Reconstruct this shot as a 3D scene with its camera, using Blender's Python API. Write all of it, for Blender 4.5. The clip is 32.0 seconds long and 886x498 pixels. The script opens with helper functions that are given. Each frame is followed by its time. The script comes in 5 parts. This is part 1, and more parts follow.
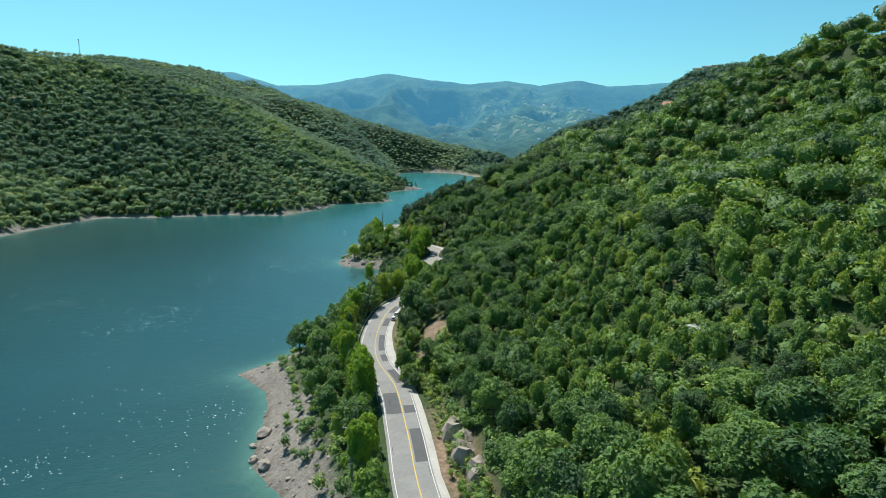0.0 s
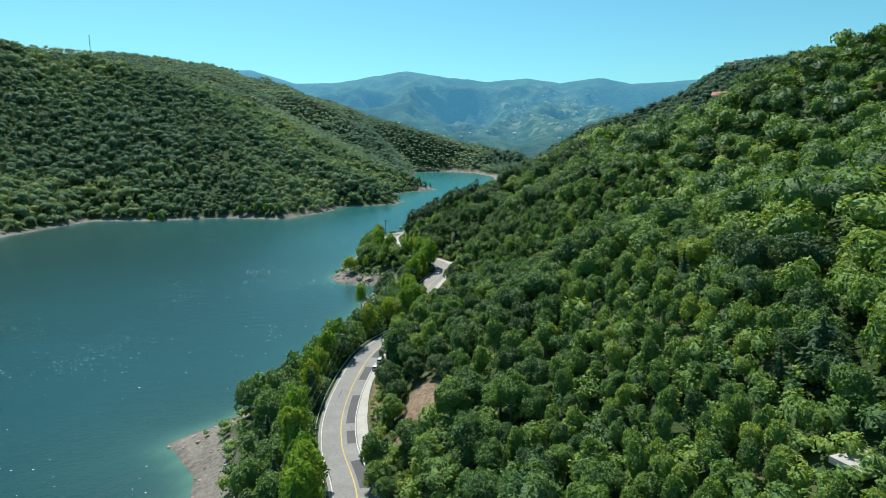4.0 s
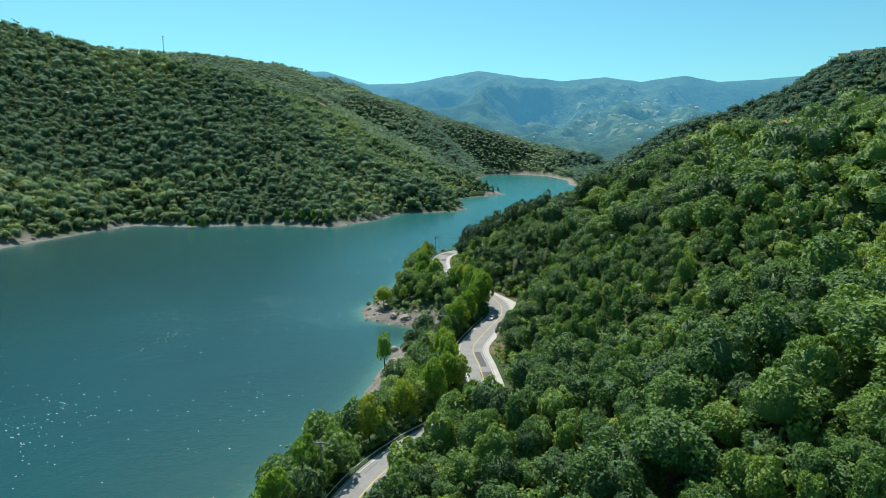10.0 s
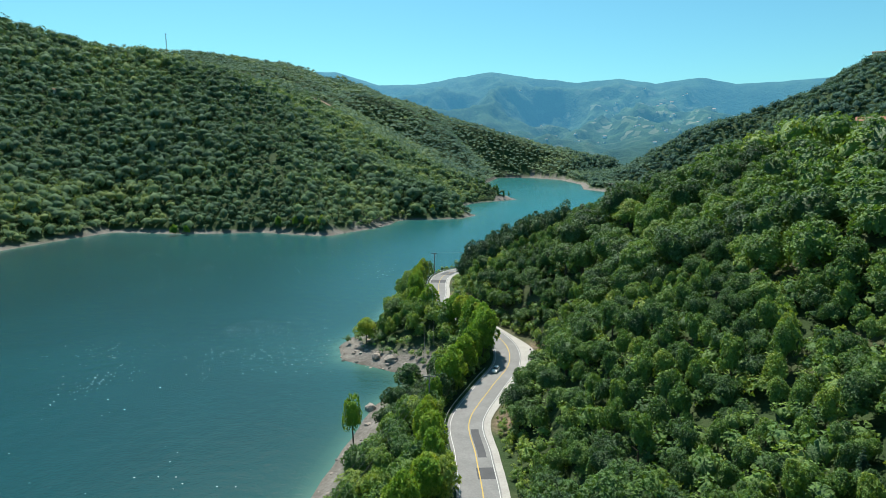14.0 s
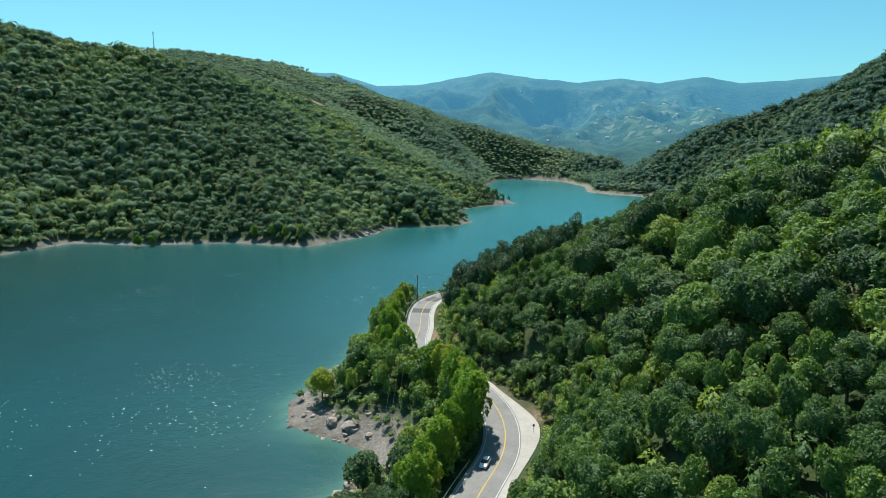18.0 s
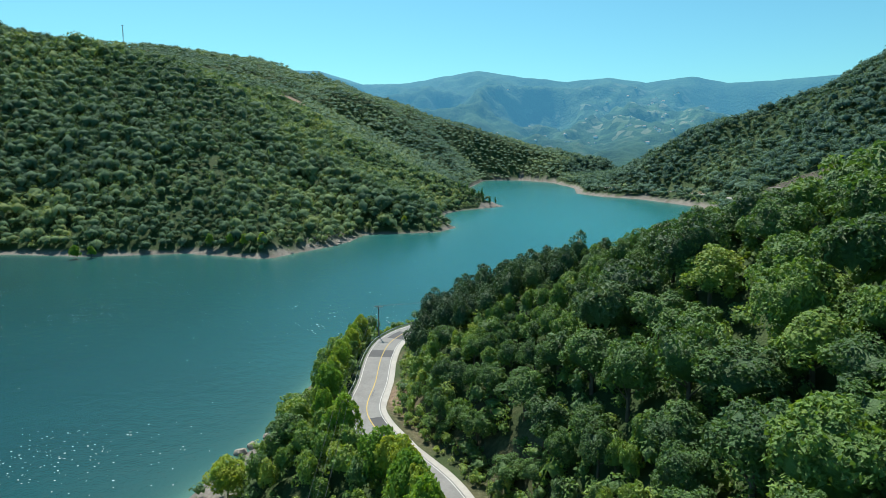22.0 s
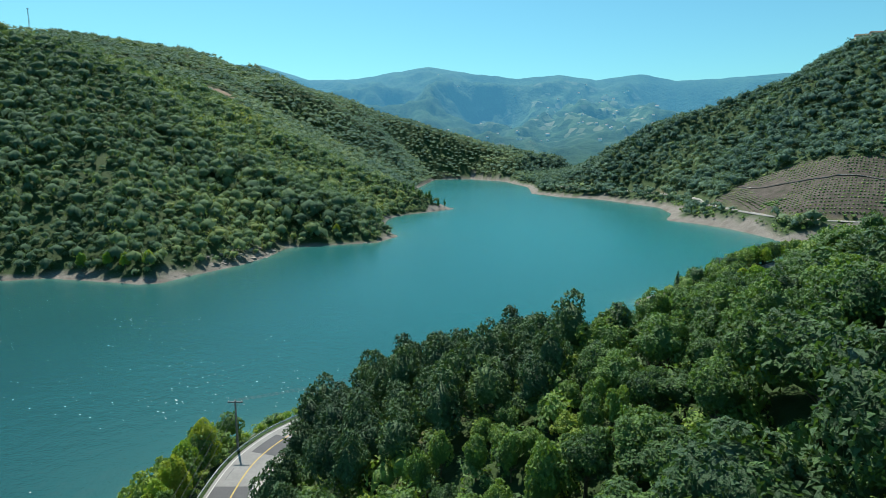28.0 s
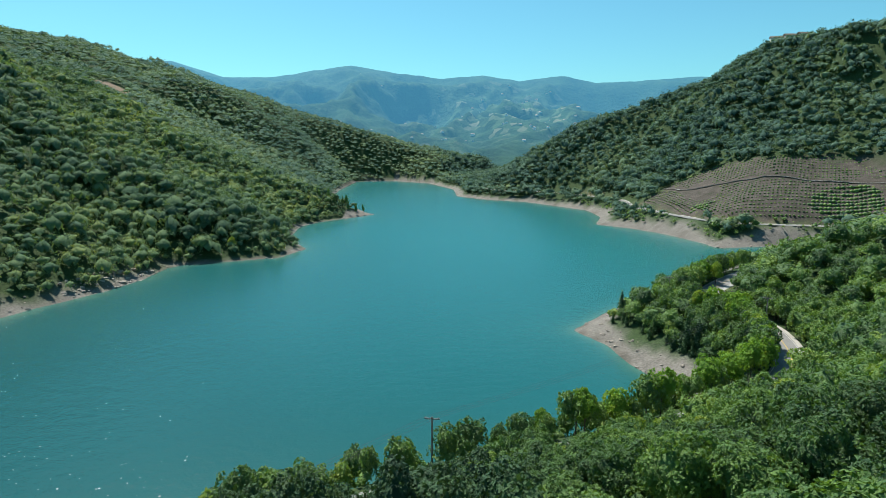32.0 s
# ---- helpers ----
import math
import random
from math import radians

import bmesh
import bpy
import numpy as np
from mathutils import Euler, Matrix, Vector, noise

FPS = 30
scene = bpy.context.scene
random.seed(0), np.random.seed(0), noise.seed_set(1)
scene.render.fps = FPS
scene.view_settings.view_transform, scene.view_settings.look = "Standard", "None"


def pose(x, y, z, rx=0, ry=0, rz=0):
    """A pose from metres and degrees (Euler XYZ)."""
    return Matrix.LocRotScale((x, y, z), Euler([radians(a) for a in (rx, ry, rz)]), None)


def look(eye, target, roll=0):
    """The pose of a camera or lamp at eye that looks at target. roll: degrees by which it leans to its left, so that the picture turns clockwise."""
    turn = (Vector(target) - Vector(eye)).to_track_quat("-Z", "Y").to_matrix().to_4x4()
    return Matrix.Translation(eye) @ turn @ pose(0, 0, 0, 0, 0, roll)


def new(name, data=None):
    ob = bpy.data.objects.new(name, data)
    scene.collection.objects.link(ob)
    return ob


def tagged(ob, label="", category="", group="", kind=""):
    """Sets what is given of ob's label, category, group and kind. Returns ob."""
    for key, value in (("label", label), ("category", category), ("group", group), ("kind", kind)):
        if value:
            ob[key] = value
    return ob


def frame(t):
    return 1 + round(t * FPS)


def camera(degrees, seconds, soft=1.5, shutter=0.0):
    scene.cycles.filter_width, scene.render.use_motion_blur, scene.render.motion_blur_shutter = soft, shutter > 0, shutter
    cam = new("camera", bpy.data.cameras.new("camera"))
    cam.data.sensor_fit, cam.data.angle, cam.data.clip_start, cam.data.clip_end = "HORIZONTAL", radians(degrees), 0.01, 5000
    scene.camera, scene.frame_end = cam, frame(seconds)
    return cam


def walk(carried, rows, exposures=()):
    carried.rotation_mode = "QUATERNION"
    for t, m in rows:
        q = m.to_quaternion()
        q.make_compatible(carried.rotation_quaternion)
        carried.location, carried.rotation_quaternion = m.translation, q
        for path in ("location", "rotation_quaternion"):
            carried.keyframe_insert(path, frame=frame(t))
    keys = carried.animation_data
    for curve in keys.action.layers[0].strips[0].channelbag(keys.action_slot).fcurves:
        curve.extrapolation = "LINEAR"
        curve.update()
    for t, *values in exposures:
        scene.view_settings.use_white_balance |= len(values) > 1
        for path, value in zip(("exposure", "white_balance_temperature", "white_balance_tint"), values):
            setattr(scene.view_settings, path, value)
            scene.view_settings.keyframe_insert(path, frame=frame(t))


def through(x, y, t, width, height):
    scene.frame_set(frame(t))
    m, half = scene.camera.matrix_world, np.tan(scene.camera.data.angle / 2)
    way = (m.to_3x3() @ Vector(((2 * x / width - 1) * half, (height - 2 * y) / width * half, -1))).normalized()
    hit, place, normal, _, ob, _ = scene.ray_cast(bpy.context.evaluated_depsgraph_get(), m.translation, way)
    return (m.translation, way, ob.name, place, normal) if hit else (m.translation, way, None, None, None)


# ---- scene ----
cam = camera(72.3, 32.0, soft=0.45)
PATH = [
    (0, (-0.032, 0.013, 62.526), (-0.039, 1.986, 62.196), -0.3),
    (0.5, (0.642, 5.44, 62.534), (0.634, 7.413, 62.204), -0.3),
    (1, (1.33, 10.872, 62.551), (1.323, 12.844, 62.221), -0.4),
    (1.5, (2.015, 16.344, 62.545), (2.008, 18.316, 62.215), -0.4),
    (2, (2.657, 21.699, 62.523), (2.649, 23.671, 62.193), -0.3),
    (2.5, (3.329, 27.083, 62.503), (3.321, 29.056, 62.172), -0.2),
    (3, (3.92, 32.448, 62.609), (3.891, 34.42, 62.277), -0.3),
    (3.5, (4.498, 37.809, 62.637), (4.45, 39.78, 62.304), -0.3),
    (5.5, (6.247, 59.364, 62.764), (6.109, 61.331, 62.427), -0.2),
    (6, (6.613, 64.77, 62.806), (6.457, 66.735, 62.468), -0.2),
    (6.5, (6.874, 70.2, 62.805), (6.694, 72.164, 62.468), -0.2),
    (7, (6.978, 75.606, 62.842), (6.775, 77.567, 62.506), -0.1),
    (7.5, (7.045, 81.042, 62.845), (6.826, 83.001, 62.509), -0.1),
    (8, (7.142, 86.524, 62.84), (6.913, 88.483, 62.505), -0.0),
    (8.5, (7.12, 91.965, 62.865), (6.888, 93.923, 62.532), -0.0),
    (9, (7.076, 97.442, 62.906), (6.825, 99.398, 62.574), 0.0),
    (9.5, (6.993, 102.845, 62.861), (6.708, 104.797, 62.53), -0.0),
    (10, (6.851, 108.282, 62.813), (6.552, 110.232, 62.483), -0.0),
    (10.5, (6.692, 113.64, 62.813), (6.377, 115.588, 62.484), -0.0),
    (11, (6.476, 118.984, 62.888), (6.143, 120.929, 62.56), 0.0),
    (11.5, (6.218, 124.117, 62.928), (5.886, 126.062, 62.601), 0.1),
    (12, (5.98, 129.508, 62.939), (5.646, 131.453, 62.613), 0.1),
    (12.5, (5.736, 134.892, 62.975), (5.403, 136.837, 62.649), 0.2),
    (13, (5.496, 140.322, 63.001), (5.162, 142.267, 62.676), 0.2),
    (13.5, (5.265, 145.782, 62.964), (4.932, 147.727, 62.639), 0.3),
    (14, (5.06, 151.102, 62.862), (4.725, 153.047, 62.538), 0.3),
    (14.5, (4.881, 156.462, 62.853), (4.547, 158.407, 62.53), 0.3),
    (16.5, (4.149, 178.182, 62.853), (3.811, 180.126, 62.531), 0.0),
    (17, (3.935, 183.666, 62.846), (3.597, 185.611, 62.526), 0.1),
    (17.5, (3.661, 189.169, 62.958), (3.323, 191.114, 62.638), 0.1),
    (18, (3.46, 194.668, 62.937), (3.121, 196.613, 62.617), 0.1),
    (18.5, (3.227, 200.114, 62.928), (2.889, 202.059, 62.608), 0.1),
    (19, (2.991, 205.54, 62.891), (2.652, 207.485, 62.571), 0.1),
    (19.5, (2.729, 210.942, 62.99), (2.39, 212.887, 62.669), 0.1),
    (20, (2.441, 216.376, 63.008), (2.102, 218.321, 62.688), 0.1),
    (20.5, (2.258, 221.761, 63.001), (1.926, 223.707, 62.681), 0.1),
    (21, (2.038, 227.222, 62.955), (1.713, 229.169, 62.635), 0.1),
    (21.5, (1.876, 232.636, 63.011), (1.551, 234.584, 62.691), 0.2),
    (22, (1.73, 238.078, 63.011), (1.431, 240.029, 62.69), 0.2),
    (22.5, (1.646, 243.545, 62.994), (1.348, 245.496, 62.672), 0.2),
    (23, (1.537, 248.997, 62.931), (1.238, 250.948, 62.608), 0.1),
    (23.5, (1.38, 254.383, 62.934), (1.08, 256.334, 62.611), 0.1),
    (24, (1.228, 259.846, 62.931), (0.927, 261.797, 62.607), 0.1),
    (24.5, (1.133, 265.343, 62.883), (0.83, 267.293, 62.56), 0.1),
    (25, (0.978, 270.785, 62.882), (0.676, 272.736, 62.559), 0.1),
    (25.5, (0.97, 276.316, 62.911), (0.69, 278.27, 62.586), 0.1),
    (27.5, (0.958, 299.05, 62.269), (0.756, 301.013, 61.943), 0.1),
    (28, (1.313, 304.757, 62.237), (1.165, 306.725, 61.91), 0.1),
    (28.5, (1.726, 310.401, 62.287), (1.602, 312.37, 61.96), 0.1),
    (29, (2.119, 316.026, 62.273), (2.024, 317.996, 61.945), 0.1),
    (29.5, (2.568, 321.606, 62.293), (2.506, 323.578, 61.966), 0.0),
    (30, (3.219, 327.156, 62.292), (3.186, 329.129, 61.964), 0.1),
    (30.5, (3.977, 332.707, 62.327), (3.974, 334.681, 62.0), 0.1),
    (31, (4.722, 338.251, 62.381), (4.75, 340.224, 62.055), 0.1),
    (31.5, (5.528, 343.698, 62.472), (5.586, 345.67, 62.146), 0.1),
    (32, (6.511, 349.185, 62.557), (6.599, 351.156, 62.232), 0.1),
]
GROW = 1.37  # metres to one unit of the plan below
walk(cam, [(t, look(GROW * Vector(eye), GROW * Vector(target), roll)) for t, eye, target, roll in PATH], [(0, 0.4), (32, 0.4)])

# ---- daylight ----
SUN_DIRECTION = Vector((-0.25, 0.47, 0.84)).normalized()
world = bpy.data.worlds.new("daylight")
scene.world = world
world.use_nodes = True
wn, wl = world.node_tree.nodes, world.node_tree.links
wn.clear()
sky = wn.new("ShaderNodeTexSky")
sky.sky_type = "NISHITA"
sky.sun_disc = False
sky.sun_elevation = math.asin(SUN_DIRECTION.z)
sky.sun_rotation = math.atan2(SUN_DIRECTION.x, SUN_DIRECTION.y)
sky.altitude = 0
sky.air_density, sky.dust_density, sky.ozone_density = 1.0, 0.7, 1.0
back = wn.new("ShaderNodeBackground")
back.inputs["Strength"].default_value = 0.095
wout = wn.new("ShaderNodeOutputWorld")
hue = wn.new("ShaderNodeMix")
hue.data_type, hue.blend_type = "RGBA", "MULTIPLY"
hue.inputs[0].default_value, hue.inputs[7].default_value = 1.0, (0.50, 1.05, 1.07, 1)
wl.new(sky.outputs[0], hue.inputs[6])
wl.new(hue.outputs[2], back.inputs[0])
wl.new(back.outputs[0], wout.inputs[0])
sun = new("sun", bpy.data.lights.new("sun", "SUN"))
sun.data.energy, sun.data.angle, sun.data.color = 5.0, radians(0.53), (1.0, 0.95, 0.86)
sun.matrix_world = look((0, 0, 400), Vector((0, 0, 400)) - SUN_DIRECTION)

# ---- materials ----


def shader(name):
    m = bpy.data.materials.new(name)
    m.use_nodes = True
    n, l = m.node_tree.nodes, m.node_tree.links
    n.clear()
    out = n.new("ShaderNodeOutputMaterial")
    b = n.new("ShaderNodeBsdfPrincipled")
    l.new(b.outputs[0], out.inputs[0])
    return m, n, l, b, out


def ramp(n, l, fac, stops):
    r = n.new("ShaderNodeValToRGB")
    e = r.color_ramp.elements
    while len(e) < len(stops):
        e.new(0.5)
    for k, (at, c) in enumerate(stops):
        e[k].position, e[k].color = at, (*c, 1)
    l.new(fac, r.inputs[0])
    return r.outputs[0]


def noisy(n, l, scale, detail=4.0, rough=0.55, vector=None, kind="Object"):
    t = n.new("ShaderNodeTexNoise")
    t.inputs["Scale"].default_value, t.inputs["Detail"].default_value, t.inputs["Roughness"].default_value = scale, detail, rough
    if vector is None:
        if kind == "World":
            vector = n.new("ShaderNodeNewGeometry").outputs["Position"]
        else:
            vector = n.new("ShaderNodeTexCoord").outputs[kind]
    l.new(vector, t.inputs["Vector"])
    return t.outputs["Fac"]


def calc(n, l, op, a, b):
    m = n.new("ShaderNodeMath")
    m.operation = op
    for k, v in enumerate((a, b)):
        if isinstance(v, (int, float)):
            m.inputs[k].default_value = v
        else:
            l.new(v, m.inputs[k])
    return m.outputs[0]


def blend(n, l, fac, a, b, mode="MIX"):
    m = n.new("ShaderNodeMix")
    m.data_type, m.blend_type = "RGBA", mode
    for k, v in ((0, fac), (6, a), (7, b)):
        if isinstance(v, (int, float)):
            m.inputs[k].default_value = v
        elif isinstance(v, tuple):
            m.inputs[k].default_value = (*v, 1)
        else:
            l.new(v, m.inputs[k])
    return m.outputs[2]


def bumped(n, l, b, height, strength, distance):
    u = n.new("ShaderNodeBump")
    u.inputs["Strength"].default_value, u.inputs["Distance"].default_value = strength, distance
    l.new(height, u.inputs["Height"])
    l.new(u.outputs[0], b.inputs["Normal"])


def attr(n, name):
    a = n.new("ShaderNodeAttribute")
    a.attribute_name = name
    return a.outputs["Fac"]


def plain(name, colour, roughness=0.6, metal=0.0, grain=8.0, spread=0.25, bump=0.15, depth=0.02):
    """A surface of one colour with wear at two scales."""
    m, n, l, b, _ = shader(name)
    fine, broad = noisy(n, l, grain, 5), noisy(n, l, grain / 9, 3)
    both = calc(n, l, "ADD", calc(n, l, "MULTIPLY", fine, 0.5), calc(n, l, "MULTIPLY", broad, 0.5))
    dark, light = tuple(c * (1 - spread) for c in colour), tuple(min(1, c * (1 + spread)) for c in colour)
    l.new(ramp(n, l, both, [(0.3, dark), (0.7, light)]), b.inputs["Base Color"])
    b.inputs["Roughness"].default_value, b.inputs["Metallic"].default_value = roughness, metal
    bumped(n, l, b, fine, bump, depth)
    return m


def leaf_material(name, stops, through=0.30, gloss=0.55, shine=0.25, lumps=(2.6, 1.0, 0.35)):
    m, n, l, b, out = shader(name)
    tint = calc(n, l, "ADD", attr(n, "tint"), calc(n, l, "MULTIPLY", n.new("ShaderNodeObjectInfo").outputs["Random"], 0.25))
    grain = noisy(n, l, 0.9, 3, 0.6, kind="World")
    broad = noisy(n, l, 0.035, 3, 0.6, kind="World")
    mixed = calc(n, l, "ADD", tint, calc(n, l, "MULTIPLY", calc(n, l, "SUBTRACT", grain, 0.5), 0.55))
    mixed = calc(n, l, "ADD", mixed, calc(n, l, "MULTIPLY", calc(n, l, "SUBTRACT", broad, 0.5), 0.6))
    colour = ramp(n, l, mixed, stops)
    l.new(colour, b.inputs["Base Color"])
    b.inputs["Roughness"].default_value = gloss
    b.inputs["Specular IOR Level"].default_value = shine
    t = n.new("ShaderNodeBsdfTranslucent")
    l.new(blend(n, l, 1.0, colour, (1.5, 1.45, 0.55), "MULTIPLY"), t.inputs[0])
    x = n.new("ShaderNodeMixShader")
    x.inputs[0].default_value = through
    l.new(b.outputs[0], x.inputs[1])
    l.new(t.outputs[0], x.inputs[2])
    last = x.outputs[0]
    l.new(last, out.inputs[0])
    bumped(n, l, b, noisy(n, l, lumps[0], 4, 0.65, kind="World"), lumps[1], lumps[2])
    return m


LEAF = leaf_material("forest_leaves", [(0.0, (0.040, 0.094, 0.036)), (0.3, (0.088, 0.180, 0.048)), (0.65, (0.162, 0.276, 0.056)), (1.0, (0.28, 0.36, 0.064))], 0.26, 0.5, 0.38)
# Leaves of the far slopes carry air haze as a bluish base colour.
HAZY_HILL_LEAF = leaf_material("hazy_hill_leaves", [(0.0, (0.062, 0.118, 0.076)), (0.35, (0.104, 0.180, 0.100)), (0.7, (0.158, 0.240, 0.114)), (1.0, (0.23, 0.29, 0.11))], 0.28, 0.8, 0.10, (1.6, 1.0, 0.6))
HAZY_RIDGE_LEAF = leaf_material("hazy_ridge_leaves", [(0.0, (0.066, 0.124, 0.100)), (0.35, (0.098, 0.168, 0.126)), (0.7, (0.130, 0.204, 0.136)), (1.0, (0.17, 0.23, 0.115))], 0.25, 0.85, 0.06, (1.2, 0.9, 0.6))
LIME = leaf_material("bright_leaves", [(0.0, (0.105, 0.215, 0.036)), (0.5, (0.18, 0.32, 0.045)), (1.0, (0.32, 0.37, 0.058))], 0.32, 0.6, 0.15)
NEEDLE = leaf_material("needles", [(0.0, (0.030, 0.072, 0.034)), (0.5, (0.054, 0.115, 0.046)), (1.0, (0.095, 0.165, 0.055))], 0.15, 0.55)
SILVER = leaf_material("silver_leaves", [(0.0, (0.05, 0.105, 0.040)), (0.5, (0.085, 0.155, 0.062)), (1.0, (0.14, 0.21, 0.09))], 0.25, 0.35)
BARK = plain("bark", (0.11, 0.085, 0.06), 0.9, 0, 6, 0.35, 0.6, 0.05)


def ground_material():
    m, n, l, b, _ = shader("hillside_ground")
    fine, mid, broad = noisy(n, l, 1.3, 5), noisy(n, l, 0.16, 4), noisy(n, l, 0.03, 3)
    grass = ramp(n, l, mid, [(0.3, (0.018, 0.038, 0.012)), (0.5, (0.036, 0.064, 0.020)), (0.68, (0.060, 0.080, 0.032))])
    soil = ramp(n, l, fine, [(0.3, (0.13, 0.090, 0.060)), (0.55, (0.22, 0.160, 0.110)), (0.8, (0.32, 0.25, 0.18))])
    bank = ramp(n, l, calc(n, l, "ADD", calc(n, l, "MULTIPLY", fine, 0.6), calc(n, l, "MULTIPLY", mid, 0.4)), [(0.32, (0.105, 0.096, 0.084)), (0.5, (0.178, 0.164, 0.144)), (0.7, (0.265, 0.246, 0.216))])
    c = blend(n, l, ramp(n, l, broad, [(0.56, (0, 0, 0)), (0.70, (0.5, 0.5, 0.5))]), grass, soil)
    # Under the woods a darker green stands in for shade between the trees.
    c = blend(n, l, attr(n, "shade_tint"), c, ramp(n, l, fine, [(0.3, (0.020, 0.042, 0.014)), (0.7, (0.050, 0.085, 0.028))]))
    c = blend(n, l, attr(n, "bare"), c, bank)
    c = blend(n, l, attr(n, "earth"), c, soil)
    plot = ramp(n, l, calc(n, l, "ADD", calc(n, l, "MULTIPLY", fine, 0.45), calc(n, l, "MULTIPLY", mid, 0.55)), [(0.36, (0.038, 0.048, 0.024)), (0.45, (0.062, 0.053, 0.043)), (0.62, (0.110, 0.094, 0.080))])
    c = blend(n, l, attr(n, "plot"), c, plot)
    wet = attr(n, "wet")
    c = blend(n, l, wet, c, (0.075, 0.065, 0.05))
    l.new(c, b.inputs["Base Color"])
    b.inputs["Roughness"].default_value = 0.92
    b.inputs["Specular IOR Level"].default_value = 0.2
    bumped(n, l, b, fine, 0.8, 0.5)
    return m


def water_material():
    m, n, l, b, _ = shader("lake_water")
    shoal = attr(n, "shoal")
    silt_and_sky = noisy(n, l, 0.012, 4)
    deep = ramp(n, l, silt_and_sky, [(0.35, (0.001, 0.034, 0.037)), (0.65, (0.002, 0.046, 0.049))])
    # Lighter up the lake, a painted stand-in for sky reflected at low angles.
    c = blend(n, l, attr(n, "silt_and_sky"), deep, (0.004, 0.126, 0.128))
    c = blend(n, l, shoal, c, (0.070, 0.165, 0.125))
    l.new(c, b.inputs["Base Color"])
    b.inputs["Roughness"].default_value = 0.22
    b.inputs["IOR"].default_value = 1.33
    wide, small = noisy(n, l, 0.25, 3), noisy(n, l, 1.6, 4)
    bumped(n, l, b, calc(n, l, "ADD", calc(n, l, "MULTIPLY", wide, 0.6), calc(n, l, "MULTIPLY", small, 0.25)), 0.85, 0.5)
    return m


def distance_material():
    """Far forest, clearings and fields; the blue haze of the air is added as emission."""
    m, n, l, b, out = shader("far_hills")
    geo = n.new("ShaderNodeNewGeometry").outputs["Position"]
    mid, fine = noisy(n, l, 0.006, 5, 0.6, geo), noisy(n, l, 0.05, 4, 0.7, geo)
    forest = ramp(n, l, calc(n, l, "ADD", calc(n, l, "MULTIPLY", mid, 0.5), calc(n, l, "MULTIPLY", fine, 0.5)), [(0.35, (0.012, 0.034, 0.020)), (0.6, (0.034, 0.075, 0.030))])
    v = n.new("ShaderNodeTexVoronoi")
    v.inputs["Scale"].default_value = 0.026
    l.new(geo, v.inputs["Vector"])
    sep = n.new("ShaderNodeSeparateColor")
    l.new(v.outputs["Color"], sep.inputs[0])
    field = ramp(n, l, sep.outputs[0], [(0.0, (0.040, 0.085, 0.032)), (0.65, (0.065, 0.105, 0.05)), (1.0, (0.17, 0.18, 0.115))])
    where = calc(n, l, "MULTIPLY", attr(n, "farmed"), ramp(n, l, sep.outputs[1], [(0.55, (0, 0, 0)), (0.60, (1, 1, 1))]))
    c = blend(n, l, where, forest, field)
    l.new(c, b.inputs["Base Color"])
    b.inputs["Roughness"].default_value = 0.95
    b.inputs["Specular IOR Level"].default_value = 0.1
    bumped(n, l, b, fine, 1.0, 9.0)
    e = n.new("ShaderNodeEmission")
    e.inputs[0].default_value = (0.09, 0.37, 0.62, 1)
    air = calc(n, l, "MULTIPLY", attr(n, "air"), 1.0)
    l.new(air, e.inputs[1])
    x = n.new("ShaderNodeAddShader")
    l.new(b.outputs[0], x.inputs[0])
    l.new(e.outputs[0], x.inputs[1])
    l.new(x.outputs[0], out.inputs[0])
    return m


def hazy(name, colour):
    """A far surface whose blue air haze is put in as emission."""
    m, n, l, b, out = shader(name)
    l.new(ramp(n, l, noisy(n, l, 0.4, 3), [(0.3, tuple(c * 0.8 for c in colour)), (0.7, colour)]), b.inputs["Base Color"])
    b.inputs["Roughness"].default_value = 0.9
    e = n.new("ShaderNodeEmission")
    e.inputs[0].default_value, e.inputs[1].default_value = (0.09, 0.37, 0.62, 1), 0.24
    x = n.new("ShaderNodeAddShader")
    l.new(b.outputs[0], x.inputs[0])
    l.new(e.outputs[0], x.inputs[1])
    l.new(x.outputs[0], out.inputs[0])
    return m


FAR_WALL, FAR_ROOF = hazy("far_plaster", (0.75, 0.72, 0.66)), hazy("far_tiles", (0.42, 0.30, 0.24))
GROUND, WATER, FAR = ground_material(), water_material(), distance_material()
ASPHALT = plain("worn_asphalt", (0.20, 0.20, 0.193), 0.88, 0, 3, 0.22, 0.2, 0.01)
PATCH = plain("new_asphalt", (0.070, 0.072, 0.076), 0.85, 0, 4, 0.2, 0.2, 0.01)
CONCRETE = plain("pale_concrete", (0.36, 0.345, 0.315), 0.85, 0, 2.5, 0.2, 0.3, 0.02)
YELLOW = plain("yellow_paint", (0.48, 0.34, 0.07), 0.7, 0, 9, 0.25)
WHITE_LINE = plain("white_paint", (0.52, 0.52, 0.50), 0.7, 0, 9, 0.3)
STEEL = plain("galvanised_steel", (0.42, 0.43, 0.44), 0.45, 0.7, 6, 0.2)
ROCK = plain("grey_brown_rock", (0.29, 0.25, 0.21), 0.9, 0, 1.6, 0.4, 0.7, 0.15)
POLE = plain("weathered_concrete_pole", (0.22, 0.21, 0.19), 0.85, 0, 5, 0.25)
CABLE = plain("dark_cable", (0.05, 0.05, 0.05), 0.5)
WALL = plain("cream_plaster", (0.62, 0.58, 0.50), 0.85, 0, 3, 0.15)
TILE = plain("red_roof_tiles", (0.30, 0.13, 0.08), 0.8, 0, 4, 0.35)
CARPAINT = plain("white_car_paint", (0.78, 0.78, 0.77), 0.25, 0, 20, 0.03, 0.0)
